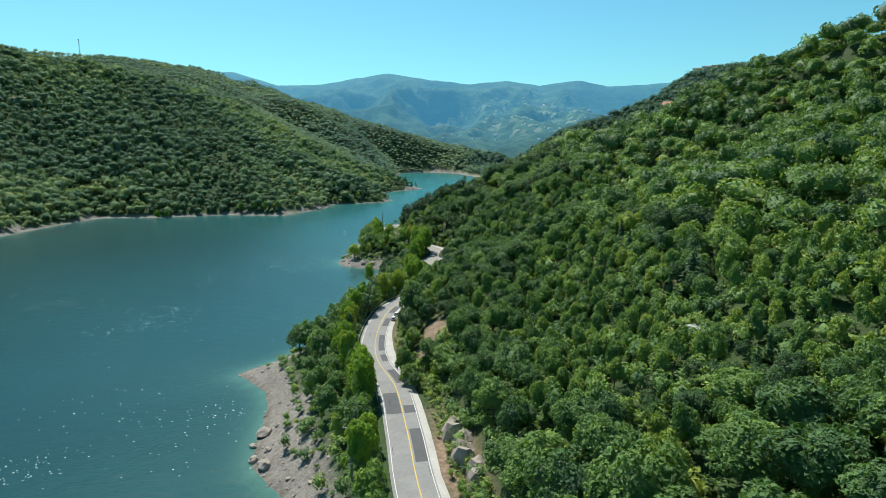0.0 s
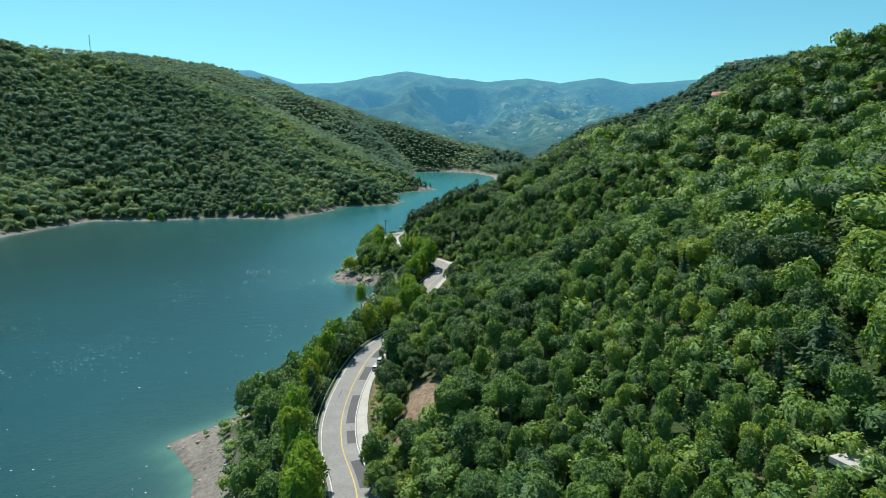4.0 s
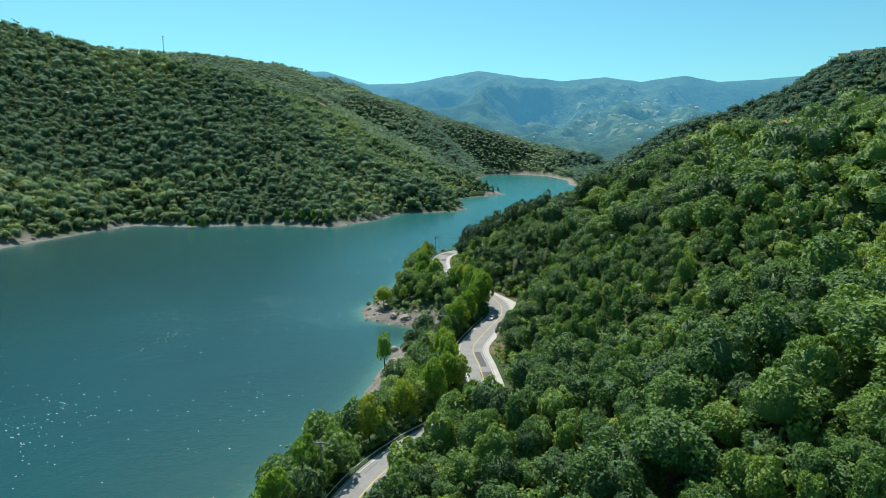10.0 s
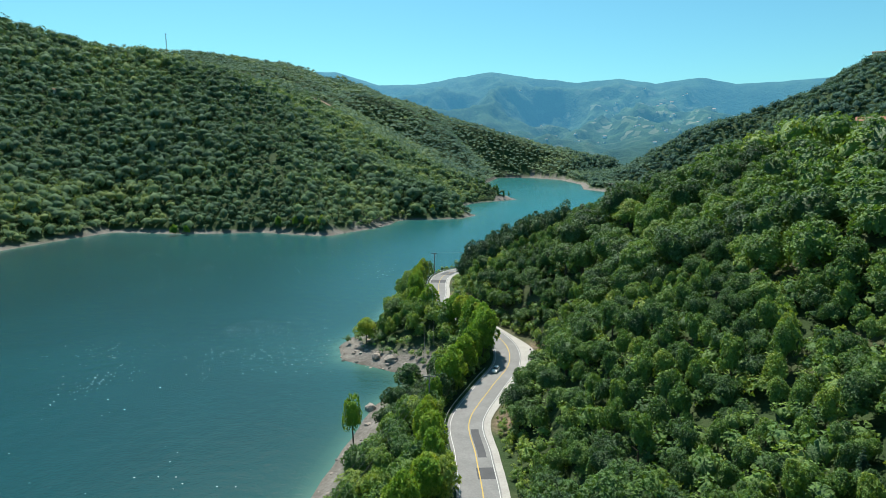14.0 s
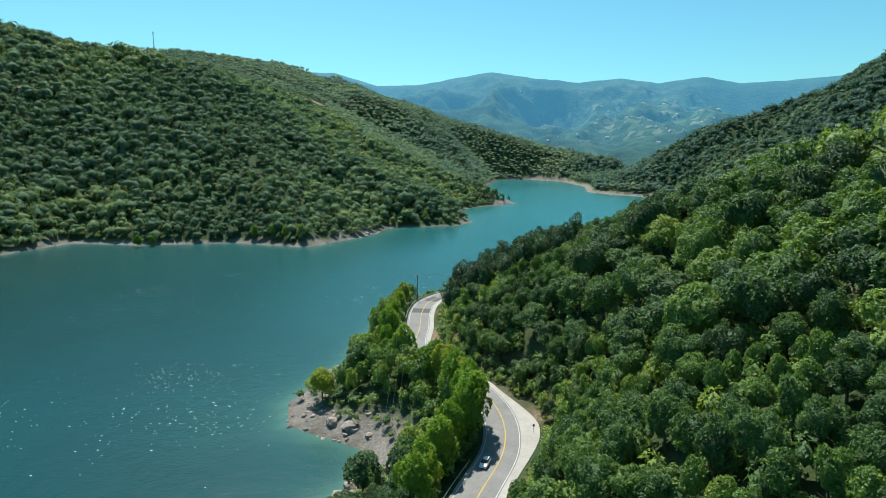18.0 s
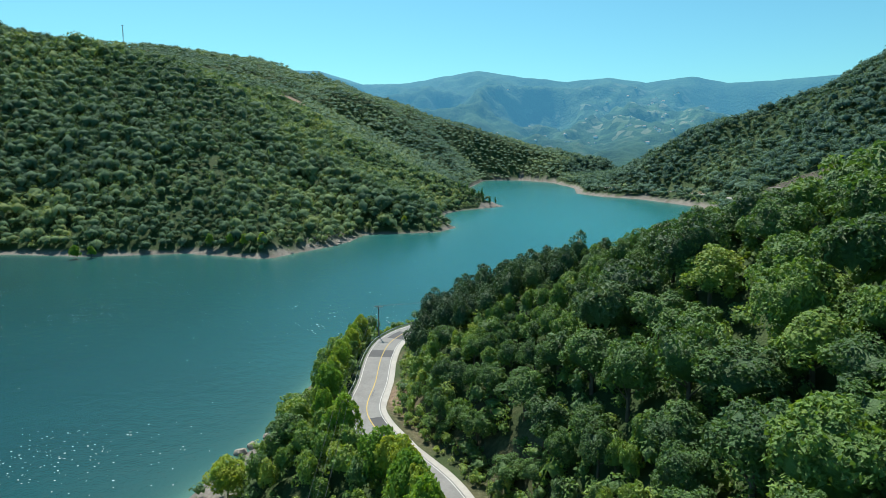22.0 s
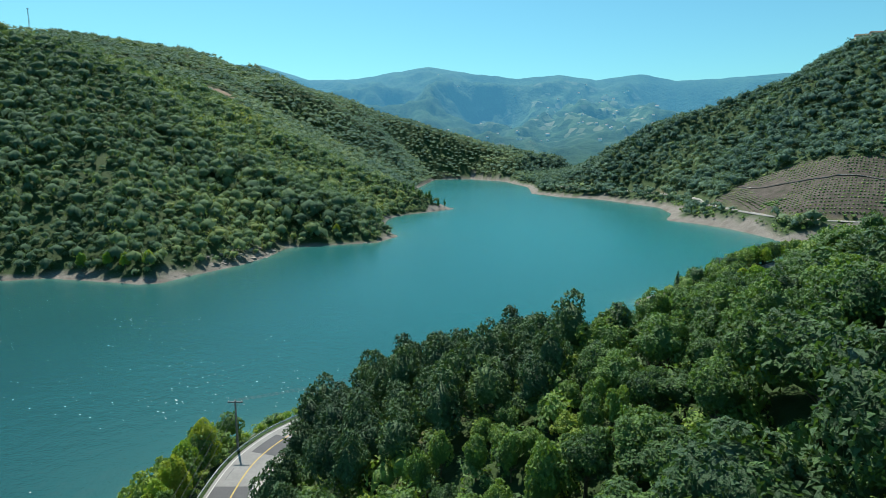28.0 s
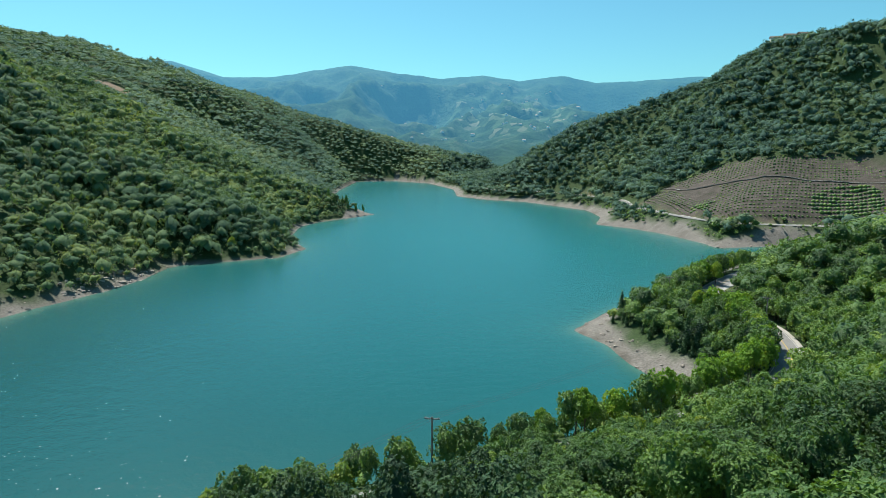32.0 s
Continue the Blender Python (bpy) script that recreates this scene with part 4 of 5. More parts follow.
there = ~fir & ~here
woods("cape_woods", "green trees and scrub round the next bay", MID, np.stack([px, py, pz + 0.1 * tall], 1)[here], size[here], tall[here], tint[here], rng, LEAF)
woods("inner_bay_woods", "green trees at the back of the bay", DISTANT, np.stack([px, py, pz], 1)[there], size[there], tall[there], tint[there], rng, LEAF)
woods("cape_conifers", "rows of young conifers above the bare shore", FIRS, np.stack([px, py, pz], 1)[fir], size[fir] * 2.4, size[fir] * 2.5, tint[fir], rng, NEEDLE)
px, py, rng = scatter(60, 130, 478, 606, 3.3, 43)
ok, pz, shore, rd, up = plain_wood(px, py)
keep = ok & ~up
px, py, pz, rd = px[keep], py[keep], pz[keep], rd[keep]
size = rng.uniform(1.5, 2.6, len(px)) * np.where(rd < 16, 1.35, 1.0)
fir = rng.uniform(size=len(px)) < np.where(rd < 14, 0.2, 0.8)
tint = np.clip(rng.normal(0.30, 0.18, len(px)), 0, 0.95)
woods("cape_thicket", "thick young trees between the road and the bare point", MEDIUM, np.stack([px, py, pz + 0.1 * size], 1)[~fir], size[~fir], size[~fir] * 1.15, tint[~fir], rng, LEAF)
woods("cape_conifers", "rows of young conifers above the bare shore", FIRS, np.stack([px, py, pz], 1)[fir], size[fir] * 2.3, size[fir] * 2.4, tint[fir], rng, NEEDLE)

px, py, rng = scatter(40, 190, 455, 640, 3.3, 44)
z2, s2, r2, u2 = survey(px, py)
keep = (s2 > 9) & (r2 > np.where(u2, 6.2, 5.8)) & u2
size = rng.uniform(1.0, 2.1, keep.sum())
woods("cape_scrub", "low green scrub on the slope above the bay", BUSHES, np.stack([px, py, z2], 1)[keep], size, size * 0.95, np.clip(rng.normal(0.36, 0.2, keep.sum()), 0, 1), rng, LEAF)

# the slope at the start of the walk
px, py, rng = scatter(8, 140, -60, 46, 6.0, 46)
ok, pz, shore, rd, up = plain_wood(px, py)
px, py, pz = px[ok & up], py[ok & up], pz[ok & up]
size = rng.uniform(3.0, 4.6, len(px))
woods("south_woods", "broadleaf wood above the start of the road", DISTANT, np.stack([px, py, pz], 1), size, size, np.clip(rng.normal(0.35, 0.2, len(px)), 0, 1), rng, LEAF)

# far slopes
for name, label, area, gap, seed in (
    ("east_woods", "forest on the hill beyond the vineyard", (55, 900, 700, 1620), 6.6, 51),
    ("west_woods", "dense forest on the hill across the lake", (-900, -30, 430, 1010), 5.3, 52),
    ("ridge_woods", "forest on the ridge behind the lake", (-1150, 160, 1010, 1760), 7.6, 53),
):
    px, py, rng = scatter(*area[:2], *area[2:], gap, seed)
    ok, pz, shore, rd, up = plain_wood(px, py)
    sees = open_to_lake(px, py, pz)
    keep = ok & sees & (rng.uniform(size=len(px)) < 0.97)
    px, py, pz, shore = px[keep], py[keep], pz[keep], shore[keep]
    size = np.clip(rng.gamma(9, gap * 0.094, len(px)), 2.6, 7.5) * (1 + 0.5 * fbm(px, py, 60, 2, 95)) * np.where(shore < 18, 0.85, 1)
    tall = size * rng.uniform(0.72, 1.0, len(px))
    tint = np.clip(rng.normal(0.30, 0.20, len(px)) + 1.1 * np.clip(fbm(px, py, 110, 3, 13), -0.25, 0.3), 0, 0.95)
    tint = np.clip(tint - 0.08 * ((py < 800) & (px < 0)), 0, 1)
    spot = np.stack([px, py, pz - 0.1 * tall], 1)
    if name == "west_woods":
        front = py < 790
        woods("lakeside_woods", "dense broadleaf forest on the bank across the lake", LUMPY, spot[front], size[front], tall[front], tint[front], rng, HAZY_HILL_LEAF)
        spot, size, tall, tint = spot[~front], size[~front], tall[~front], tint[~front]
    # Ridge and east woods take the bluer of the two haze tints.
    woods(name, label, SIMPLE if name == "ridge_woods" else DISTANT, spot, size, tall, tint, rng, HAZY_HILL_LEAF if name == "west_woods" else HAZY_RIDGE_LEAF)


# ---- trees that stand by themselves ----
def lone_tree(name, label, x, y, height, radius, shapes, material, trunk_radius, tint_value, bare_stem=0.25, group="", seed=0):
    rng = np.random.default_rng(seed)
    z = ground_z(x, y)
    ob = thing(name, (x, y, z - 0.05), rng.uniform(0, 6), label, "tree", group)
    v, f, vary = shapes[seed % len(shapes)]
    top = v[:, 2].max()
    c = part("crown", mesh_of("crown", v, f, material, {"tint": np.clip(tint_value + vary, 0, 1)}, smooth=True), None, ob)
    c.location, c.scale = (0, 0, height * bare_stem), (radius, radius, height * (1 - bare_stem) / top)
    tv, tf = trunk_shape(rng, height * 0.75, trunk_radius, 5, radius * 0.5)
    part("trunk", mesh_of("trunk", tv, tf, BARK), None, ob)
    return ob


rich = np.random.default_rng(77)
FULL = [round_crown(rich, 38, 1700, 0.105, 1.2, ICO2, -0.5, 0.78, 0.35) for _ in range(6)]
TALL = [round_crown(rich, 34, 1300, 0.10, 2.0, ICO2, -0.6, 0.75, 0.3) for _ in range(3)]
k = 0
for y0, y1, step in ((92, 128, 8.5), (131, 212, 7.2), (222, 294, 6.2), (296, 322, 4.2), (324, 336, 6), (340, 400, 6.4)):
    for y in np.arange(y0, y1, step):
        p, _, _ = at_road(y + rnd.uniform(-1.5, 1.5), -(rnd.uniform(7.2, 9.2) if not 294 < y < 323 else rnd.uniform(6.2, 7.8)))
        k += 1
        h = rnd.uniform(11.5, 14) if 294 < y < 323 else rnd.uniform(8.0, 12.0)
        lone_tree("roadside_tree", "bright yellow-green plane tree beside the guard rail", p[0], p[1], h, h * rnd.uniform(0.28, 0.36), FULL, LIME, 0.16, rnd.uniform(0.1, 0.7), 0.08, "trees along the road", k)
for x, y, h in ((30, 455, 7.5), (37, 452, 9), (44, 461, 8), (98, 520, 8), (95, 524, 9), (118, 566, 9), (93, 527, 9), (90, 550, 8)):
    k += 1
    lone_tree("roadside_tree", "bright yellow-green plane tree beside the guard rail", x, y, h, h * 0.34, FULL, LIME, 0.16, rnd.uniform(0.1, 0.7), 0.08, "trees along the road", k)
for y in np.r_[np.arange(447, 526, 2.7), np.arange(549, 600, 4.0)]:
    for off, tall_ in ((-6.4, 9.0), (6.6, 9.0), (12.0, 7.0)):
        if off > 0 and y > 526:
            continue
        p, _, _ = at_road(y + rnd.uniform(-1, 1), off + rnd.uniform(-1, 1))
        k += 1
        h = tall_ * rnd.uniform(0.8, 1.15)
        lone_tree("bay_tree", "leafy green tree beside the road round the bay", p[0], p[1], h, h * rnd.uniform(0.36, 0.46), MEDIUM, LIME if k % 6 == 0 else LEAF, 0.15, rnd.uniform(0.05, 0.5), 0.02, "trees round the bay", k)
for x, y, h, r in ((-9.6, 133.5, 7.5, 3.0), (-8.0, 129, 5.0, 2.6), (-6.5, 126, 4.0, 2.2), (-5.0, 135, 4.0, 2.0), (-2.0, 133, 5.0, 2.6), (-9.0, 168, 5, 2.4)):
    k += 1
    lone_tree("clearing_tree", "round green tree at the edge of the bare clearing", x, y, h, r, FULL, LEAF, 0.18, 0.3, 0.05, "", k)
for y in np.arange(168, 216, 4.6):
    p, _, _ = at_road(y, rnd.uniform(8.6, 11.0))
    k += 1
    h = rnd.uniform(9.5, 13.0)
    lone_tree("roadside_oak", "broad dark green oak leaning over the road cutting", p[0], p[1], h, h * rnd.uniform(0.34, 0.44), FULL, LEAF, 0.22, rnd.uniform(0.05, 0.5), 0.08, "oaks above the road", k)
for y in np.arange(418, 442, 2.4):
    p, _, _ = at_road(y, 7.4 + rnd.uniform(-0.5, 0.8))
    k += 1
    h = rnd.uniform(4.0, 5.2)
    lone_tree("bay_tree", "small leafy green tree beside the road round the bay", p[0], p[1], h, h * 0.5, MEDIUM, LEAF, 0.12, rnd.uniform(0.1, 0.6), 0.02, "trees round the bay", k)
lone_tree("poplar", "slender light green poplar on the shore", -34, 267, 12.0, 2.5, TALL, LIME, 0.2, 0.35, 0.12, "", 1)
lone_tree("walnut_tree", "dark round broadleaf tree beside the cove", -27, 289, 9.0, 4.4, FULL, LEAF, 0.25, 0.02, 0.12, "", 2)
lone_tree("shore_willow", "silvery grey-green willow on the bare point", -43, 172, 9.0, 5.2, FULL, SILVER, 0.3, 0.4, 0.12, "", 3)
lone_tree("shore_willow", "silvery grey-green willow on the bare point", -38, 180, 8.0, 4.2, FULL, SILVER, 0.3, 0.2, 0.12, "", 4)
lone_tree("oak_tree", "yellowish oak tree above the rocky cape", -50, 329, 8.5, 4.3, FULL, LIME, 0.22, 0.8, 0.1, "", 5)
lone_tree("oak_tree", "broad dark tree on top of the rocky cape", -43, 338, 9.0, 4.8, FULL, LEAF, 0.22, 0.1, 0.1, "", 0)
lone_tree("chestnut_tree", "large dark chestnut tree on the brow of the hill", 5.6, 394, 9.5, 4.4, FULL, LEAF, 0.3, 0.05, 0.1, "", 2)
lone_tree("chestnut_tree", "large dark chestnut tree on the brow of the hill", 17, 380, 9.0, 4.2, FULL, LEAF, 0.3, 0.1, 0.1, "", 3)
lone_tree("chestnut_tree", "tall dark tree standing out on the crest", 53, 345, 11, 4.6, FULL, LEAF, 0.3, 0.0, 0.1, "", 4)
for j, (x, y, h) in enumerate(((-262, 548, 11), (-255, 553, 9), (-196, 581, 10), (-182, 580, 9), (-172, 578, 9.5), (-160, 578, 10), (-100, 700, 8))):
    lone_tree("shore_tree", "light green tree on the far pale bank", x, y, h, h * 0.33, FULL, LIME, 0.2, 0.15 + 0.09 * j, 0.1, "trees on the far bank", j)
for j, (x, y) in enumerate(((-44, 928), (-50, 922), (-57, 917), (-63, 925), (-70, 918), (-76, 926), (-84, 921), (-60, 932))):
    lone_tree("cypress", "slim dark cypress on the low spit", x, y, 10 + j % 3, 1.7, TALL, LEAF, 0.15, 0.25, 0.03, "cypresses on the spit", j)
lone_tree("fir_tree", "dark conifer on the hillside clearing", 47, 113, 10, 11, FIRS, NEEDLE, 0.2, 0.2, 0.03, "", 1)


# ---- poles and wires ----
def utility_pole(x, y, z, heading, height=9.2):
    ob = thing("utility_pole", (x, y, z - 0.4), heading, "grey concrete utility pole with a cross-arm", "utility pole", "power line poles")
    part("shaft", rod((0, 0, 0), (0, 0, height + 0.4), 0.22, 0.14, 10), POLE, ob)
    part("cross_arm", box(2.6, 0.18, 0.2, 0, 0, height + 0.1, 0.02), POLE, ob)
    part("brace", rod((0.75, 0, height + 0.05), (0, 0, height - 0.75), 0.03, 0.03, 6), STEEL, ob)
    part("brace", rod((-0.75, 0, height + 0.05), (0, 0, height - 0.75), 0.03, 0.03, 6), STEEL, ob)
    for a in (-1.1, 0, 1.1):
        part("insulator", rod((a, 0, height + 0.18), (a, 0, height + 0.42), 0.07, 0.04, 8), WALL, ob)
    return [Matrix.Translation((x, y, z - 0.4)) @ Matrix.Rotation(heading, 4, "Z") @ Vector((a, 0, height + 0.42)) for a in (-1.1, 0, 1.1)]


POLES = [(-15.5, 92), (-21.5, 137), (-24, 189), (-17, 264), (-31.5, 337), (-41.5, 400), (9, 445), (104, 509), (92, 546), (128, 598)]
tops = []
for j, (x, y) in enumerate(POLES):
    a, b = POLES[max(0, j - 1)], POLES[min(len(POLES) - 1, j + 1)]
    z = max(ground_z(x, y), 9.0)
    tops.append(utility_pole(x, y, z, math.atan2(b[1] - a[1], b[0] - a[0]) - math.pi / 2 if j not in (5, 6) else 0.1 - 0.3 * (j == 6)))
for a, b in zip(tops[:-1], tops[1:]):
    for p, q in zip(a, b):
        n = 14
        sag = (q - p).length * 0.018
        pts = [p.lerp(q, t / n) - Vector((0, 0, 4 * sag * (t / n) * (1 - t / n))) for t in range(n + 1)]
        base = pts[0].copy()
        line = np.array([v - base for v in pts])
        d = np.gradient(line, axis=0)
        d /= np.linalg.norm(d, axis=1)[:, None]
        u = np.cross(d, [0, 0, 1])
        u /= np.linalg.norm(u, axis=1)[:, None]
        w = np.cross(u, d)
        ring = np.stack([line + 0.022 * (np.cos(t) * u + np.sin(t) * w) for t in (0, 2.1, 4.2, 6.283)], 1).reshape(-1, 3)
        wire = new("power_cable", mesh_of("power_cable", ring, grid_faces(n + 1, 4), CABLE))
        wire.location = base
        tagged(wire, "thin dark power cable hung between poles", "cable", "power cables")


# ---- cars ----
def car(x, y, z, heading, label, group=""):
    ob = thing("car", (x, y, z), heading, label, "car", group, 1 / GROW)
    side = [(-2.05, 0.32), (-2.08, 0.72), (-1.95, 0.98), (-0.05 + 0.95, 1.02), (1.85, 0.80), (2.08, 0.62), (2.08, 0.34)]
    bm = bmesh.new()
    rows = []
    for w, shrink in ((-0.86, 0.96), (-0.80, 1.0), (0.80, 1.0), (0.86, 0.96)):
        rows.append([bm.verts.new((px_ * shrink, w, pz_ if abs(w) < 0.85 else 0.45 + (pz_ - 0.45) * 0.9)) for px_, pz_ in side])
    for a, b in zip(rows[:-1], rows[1:]):
        for i in range(len(side)):
            m = (i + 1) % len(side)
            bm.faces.new((a[i], a[m], b[m], b[i]))
    bm.faces.new(rows[0])
    bm.faces.new(rows[-1][::-1])
    bmesh.ops.recalc_face_normals(bm, faces=bm.faces)
    part("body", bm, CARPAINT, ob, "white painted body")
    roof = [(-1.95, 0.99), (-1.72, 1.42), (-0.2, 1.50), (0.25, 1.44), (0.98, 1.0)]
    bm = bmesh.new()
    rows = [[bm.verts.new((px_, w * (1 if pz_ < 1.1 else 0.82), pz_)) for px_, pz_ in roof] for w in (-0.78, 0.78)]
    for i in range(len(roof) - 1):
        bm.faces.new((rows[0][i], rows[0][i + 1], rows[1][i + 1], rows[1][i]))
    bm.faces.new(rows[0])
    bm.faces.new(rows[1][::-1])
    bmesh.ops.recalc_face_normals(bm, faces=bm.faces)
    cabin = part("cabin", bm, GLASS, ob, "dark glazed cabin")
    part("roof_panel", box(1.65, 1.24, 0.05, -0.75, 0, 1.49, 0.02), CARPAINT, cabin)
    for sx in (-1, 1):
        for sy in (-1, 1):
            wheel = part("wheel", rod((1.28 * sx, 0.72 * sy, 0.31), (1.28 * sx, 0.89 * sy, 0.31), 0.31, 0.31, 16), TYRE, ob)
            part("rim", rod((1.28 * sx, 0.88 * sy, 0.31), (1.28 * sx, 0.90 * sy, 0.31), 0.19, 0.19, 12), STEEL, wheel)
    for sy in (-0.62, 0.62):
        part("headlight", box(0.06, 0.34, 0.14, 2.04, sy, 0.68, 0.02), STEEL, ob)
        part("tail_light", box(0.06, 0.30, 0.16, -2.06, sy, 0.78, 0.02), RED, ob)
    part("bumper", box(0.10, 1.6, 0.16, -2.08, 0, 0.40, 0.03), TYRE, ob)
    return ob


p, h, z = at_road(185.5, 3.5)
car(p[0], p[1], z + 0.04, h, "white hatchback parked on the road shoulder", "parked cars")
p, h, z = at_road(180.0, 3.4)
car(p[0], p[1], z + 0.04, h, "white saloon parked behind the hatchback", "parked cars")
p, h, z = at_road(290, -2.0)
car(p[0], p[1], z + 0.012, h + math.pi, "white pickup on the lakeside lane")


# ---- signs, walls, small structures ----
p, h, z = at_road(303.5, 5.2)
sign = thing("road_sign", (p[0], p[1], z), h, "small dark sign on a thin post in the lay-by", "sign", "", 1 / GROW)
part("post", rod((0, 0, 0), (0, 0, 2.2), 0.04, 0.04, 8), STEEL, sign)
part("panel", box(0.05, 0.55, 0.6, -0.05, 0, 1.95, 0.01), TYRE, sign)


def house(name, x, y, z, heading, sx, sy, h, label, category="house", floors=1, roof_mat=None):
    ob = thing(name, (x, y, z - 1.2), heading, label, category)
    part("wall", box(sx, sy, h + 1.2, 0, 0, (h + 1.2) / 2), WALL, ob)
    bm = bmesh.new()
    e, r = 0.5, sy * 0.28
    v = [bm.verts.new(q) for q in ((-sx / 2 - e, -sy / 2 - e, h + 1.2), (sx / 2 + e, -sy / 2 - e, h + 1.2), (sx / 2 + e, sy / 2 + e, h + 1.2), (-sx / 2 - e, sy / 2 + e, h + 1.2), (-sx / 2 - e, 0, h + 1.2 + r), (sx / 2 + e, 0, h + 1.2 + r))]
    for q in ((0, 1, 5, 4), (2, 3, 4, 5), (1, 2, 5), (3, 0, 4), (3, 2, 1, 0)):
        bm.faces.new([v[i] for i in q])
    part("roof", bm, roof_mat or TILE, ob)
    for f in range(floors):
        for i in range(max(2, int(sx / 3))):
            wx_ = -sx / 2 + (i + 0.5) * sx / max(2, int(sx / 3))
            win = part("window", box(1.1, 0.1, 1.2, wx_, -sy / 2 - 0.02, 2.6 + 2.7 * f), GLASS, ob)
            part("sill", box(1.3, 0.25, 0.08, wx_, -sy / 2 - 0.08, 1.95 + 2.7 * f), WALL, win)
    part("door", box(0.95, 0.1, 2.05, sx * 0.05, -sy / 2 - 0.02, 2.2), BARK, ob)
    return ob


house("farmhouse", -479, 700, ground_z(-479, 700) + 4.5, 0.5, 11, 6, 3.0, "long pale farmhouse with a red tiled roof in the woods")
house("hillside_house", 107, 290, ground_z(107, 290) + 5.5, -0.5, 9, 6, 3.4, "small house with a brown roof on the crest", floors=1)
house("hillside_house", 83, 319, ground_z(83, 319) + 4.5, -0.4, 6, 4, 2.6, "low pale shed on the crest among trees")
house("ridge_house", 158, 259, ground_z(158, 259) + 4, -0.5, 10, 7, 6.0, "tall pale house on the skyline among trees", floors=2)
for j, (x, y, s) in enumerate(((436, 1083, 14), (452, 1084, 12), (468, 1080, 16), (486, 1072, 12))):
    house("ridge_house", x, y, ground_z(x, y) + 9, -0.3 + 0.2 * j, s, 8, 5, "dark-roofed house in the ridge-top hamlet", floors=1, roof_mat=BARK)

# stone basin and concrete pad on the slope
z = ground_z(*PAD) + 0.25
pad = thing("concrete_pad", (PAD[0], PAD[1], z - 0.35), 0.4, "small pale concrete terrace on the slope", "terrace")
part("slab", box(5.5, 3.6, 0.7, 0, 0, 0.35, 0.04), CONCRETE, pad)
basin = thing("water_trough", (PAD[0] + 3.6, PAD[1] + 3.4, z - 0.3), 0.4, "open grey concrete trough beside the terrace", "trough")
for a, b, sx, sy in ((0, 0.9, 2.6, 0.18), (0, -0.9, 2.6, 0.18), (1.3, 0, 0.18, 1.98), (-1.3, 0, 0.18, 1.98)):
    part("side", box(sx, sy, 1.1, a, b, 0.55), CONCRETE, basin)
part("bottom", box(2.6, 1.8, 0.15, 0, 0, 0.12), CONCRETE, basin)

# radio mast on the far ridge
z = ground_z(-729, 1259)
mast = thing("radio_mast", (-729, 1259, z - 1), 0.3, "tall slender grey lattice mast on the ridge", "mast")
for a in range(3):
    c, s_ = math.cos(a * 2.094), math.sin(a * 2.094)
    part("leg", rod((c * 1.2, s_ * 1.2, 0), (c * 0.6, s_ * 0.6, 38), 0.22, 0.16, 6), STEEL, mast)
for lvl in range(12):
    r0 = 1.2 - 0.6 * lvl / 12
    for a in range(3):
        c0, s0, c1, s1 = math.cos(a * 2.094), math.sin(a * 2.094), math.cos((a + 1) * 2.094), math.sin((a + 1) * 2.094)
        part("strut", rod((c0 * r0, s0 * r0, lvl * 3.15), (c1 * r0, s1 * r0, lvl * 3.15 + 3), 0.09, 0.09, 5), STEEL, mast)
part("platform", rod((0, 0, 36.6), (0, 0, 37.4), 1.7, 1.7, 10), STEEL, mast)


# ---- vineyard ----
def over_ground(line, lift):
    x, y = line[:, 0], line[:, 1]
    return np.column_stack([x, y, survey(x, y)[0] + lift])


track = smooth_line(np.array([(236, 900), (240, 860), (262, 830), (300, 800), (345, 775), (400, 752)], float), 4)
vineyard = new("vineyard_track", ribbon("vineyard_track", over_ground(track, 0.15), -1.8, 1.8, 0.0, CONCRETE, 0.3))
tagged(vineyard, "pale earth track winding up through the vineyard", "track", kind="structure")
vx, vy, vr = scatter(200, 470, 690, 940, 2.5, 61)
vx = np.round(vx / 2.5) * 2.5 + vr.uniform(-0.4, 0.4, len(vx))
row = (vy * 0.94 + vx * 0.34) / 4.4
vy = vy + ((np.round(row) - row) * 4.4) / 0.94
keep = inside(vx, vy, plots) & (fbm(vx, vy, 60, 3, 17) > -0.34) & (nearest(vx, vy, ROAD_LINE)[0] > 8) & (nearest(vx, vy, track)[0] > 3.5)
vz = survey(vx, vy)[0]
size = vr.uniform(0.5, 1.0, keep.sum()) * (1 + 0.9 * (fbm(vx, vy, 45, 2, 19)[keep] > 0.12))
woods("vine_rows", "rows of small green vines on bare terraces", [(*ICO1, np.zeros(len(ICO1[0])))], np.stack([vx, vy, vz], 1)[keep], size, size * 0.9, np.clip(vr.normal(0.4, 0.2, keep.sum()), 0, 1), vr, LEAF)
bx2, by2, br = scatter(180, 300, 690, 1000, 4.5, 62)
bz2, bs2, bd2, bu2 = survey(bx2, by2)
keep = (bs2 > 8) & (bd2 > 7) & ~bu2 & (br.uniform(size=len(bx2)) < 0.55)
size = br.uniform(1.0, 2.6, keep.sum())
woods("roadside_scrub", "green scrub between the far road and the shore", BUSHES, np.stack([bx2, by2, bz2], 1)[keep], size, size * 1.1, np.clip(br.normal(0.4, 0.2, keep.sum()), 0, 1), br, LEAF)


# ---- rocks, foam ----
def stones(seed, shapes=6):
    rng = np.random.default_rng(seed)
    out = []
    for _ in range(shapes):
        v, f = ICO1
        v = v * rng.uniform(0.6, 1.15, len(v))[:, None]
        out.append((v * [1, rng.uniform(0.6, 0.9), rng.uniform(0.5, 0.8)], f, np.ones(len(v))))
    return out


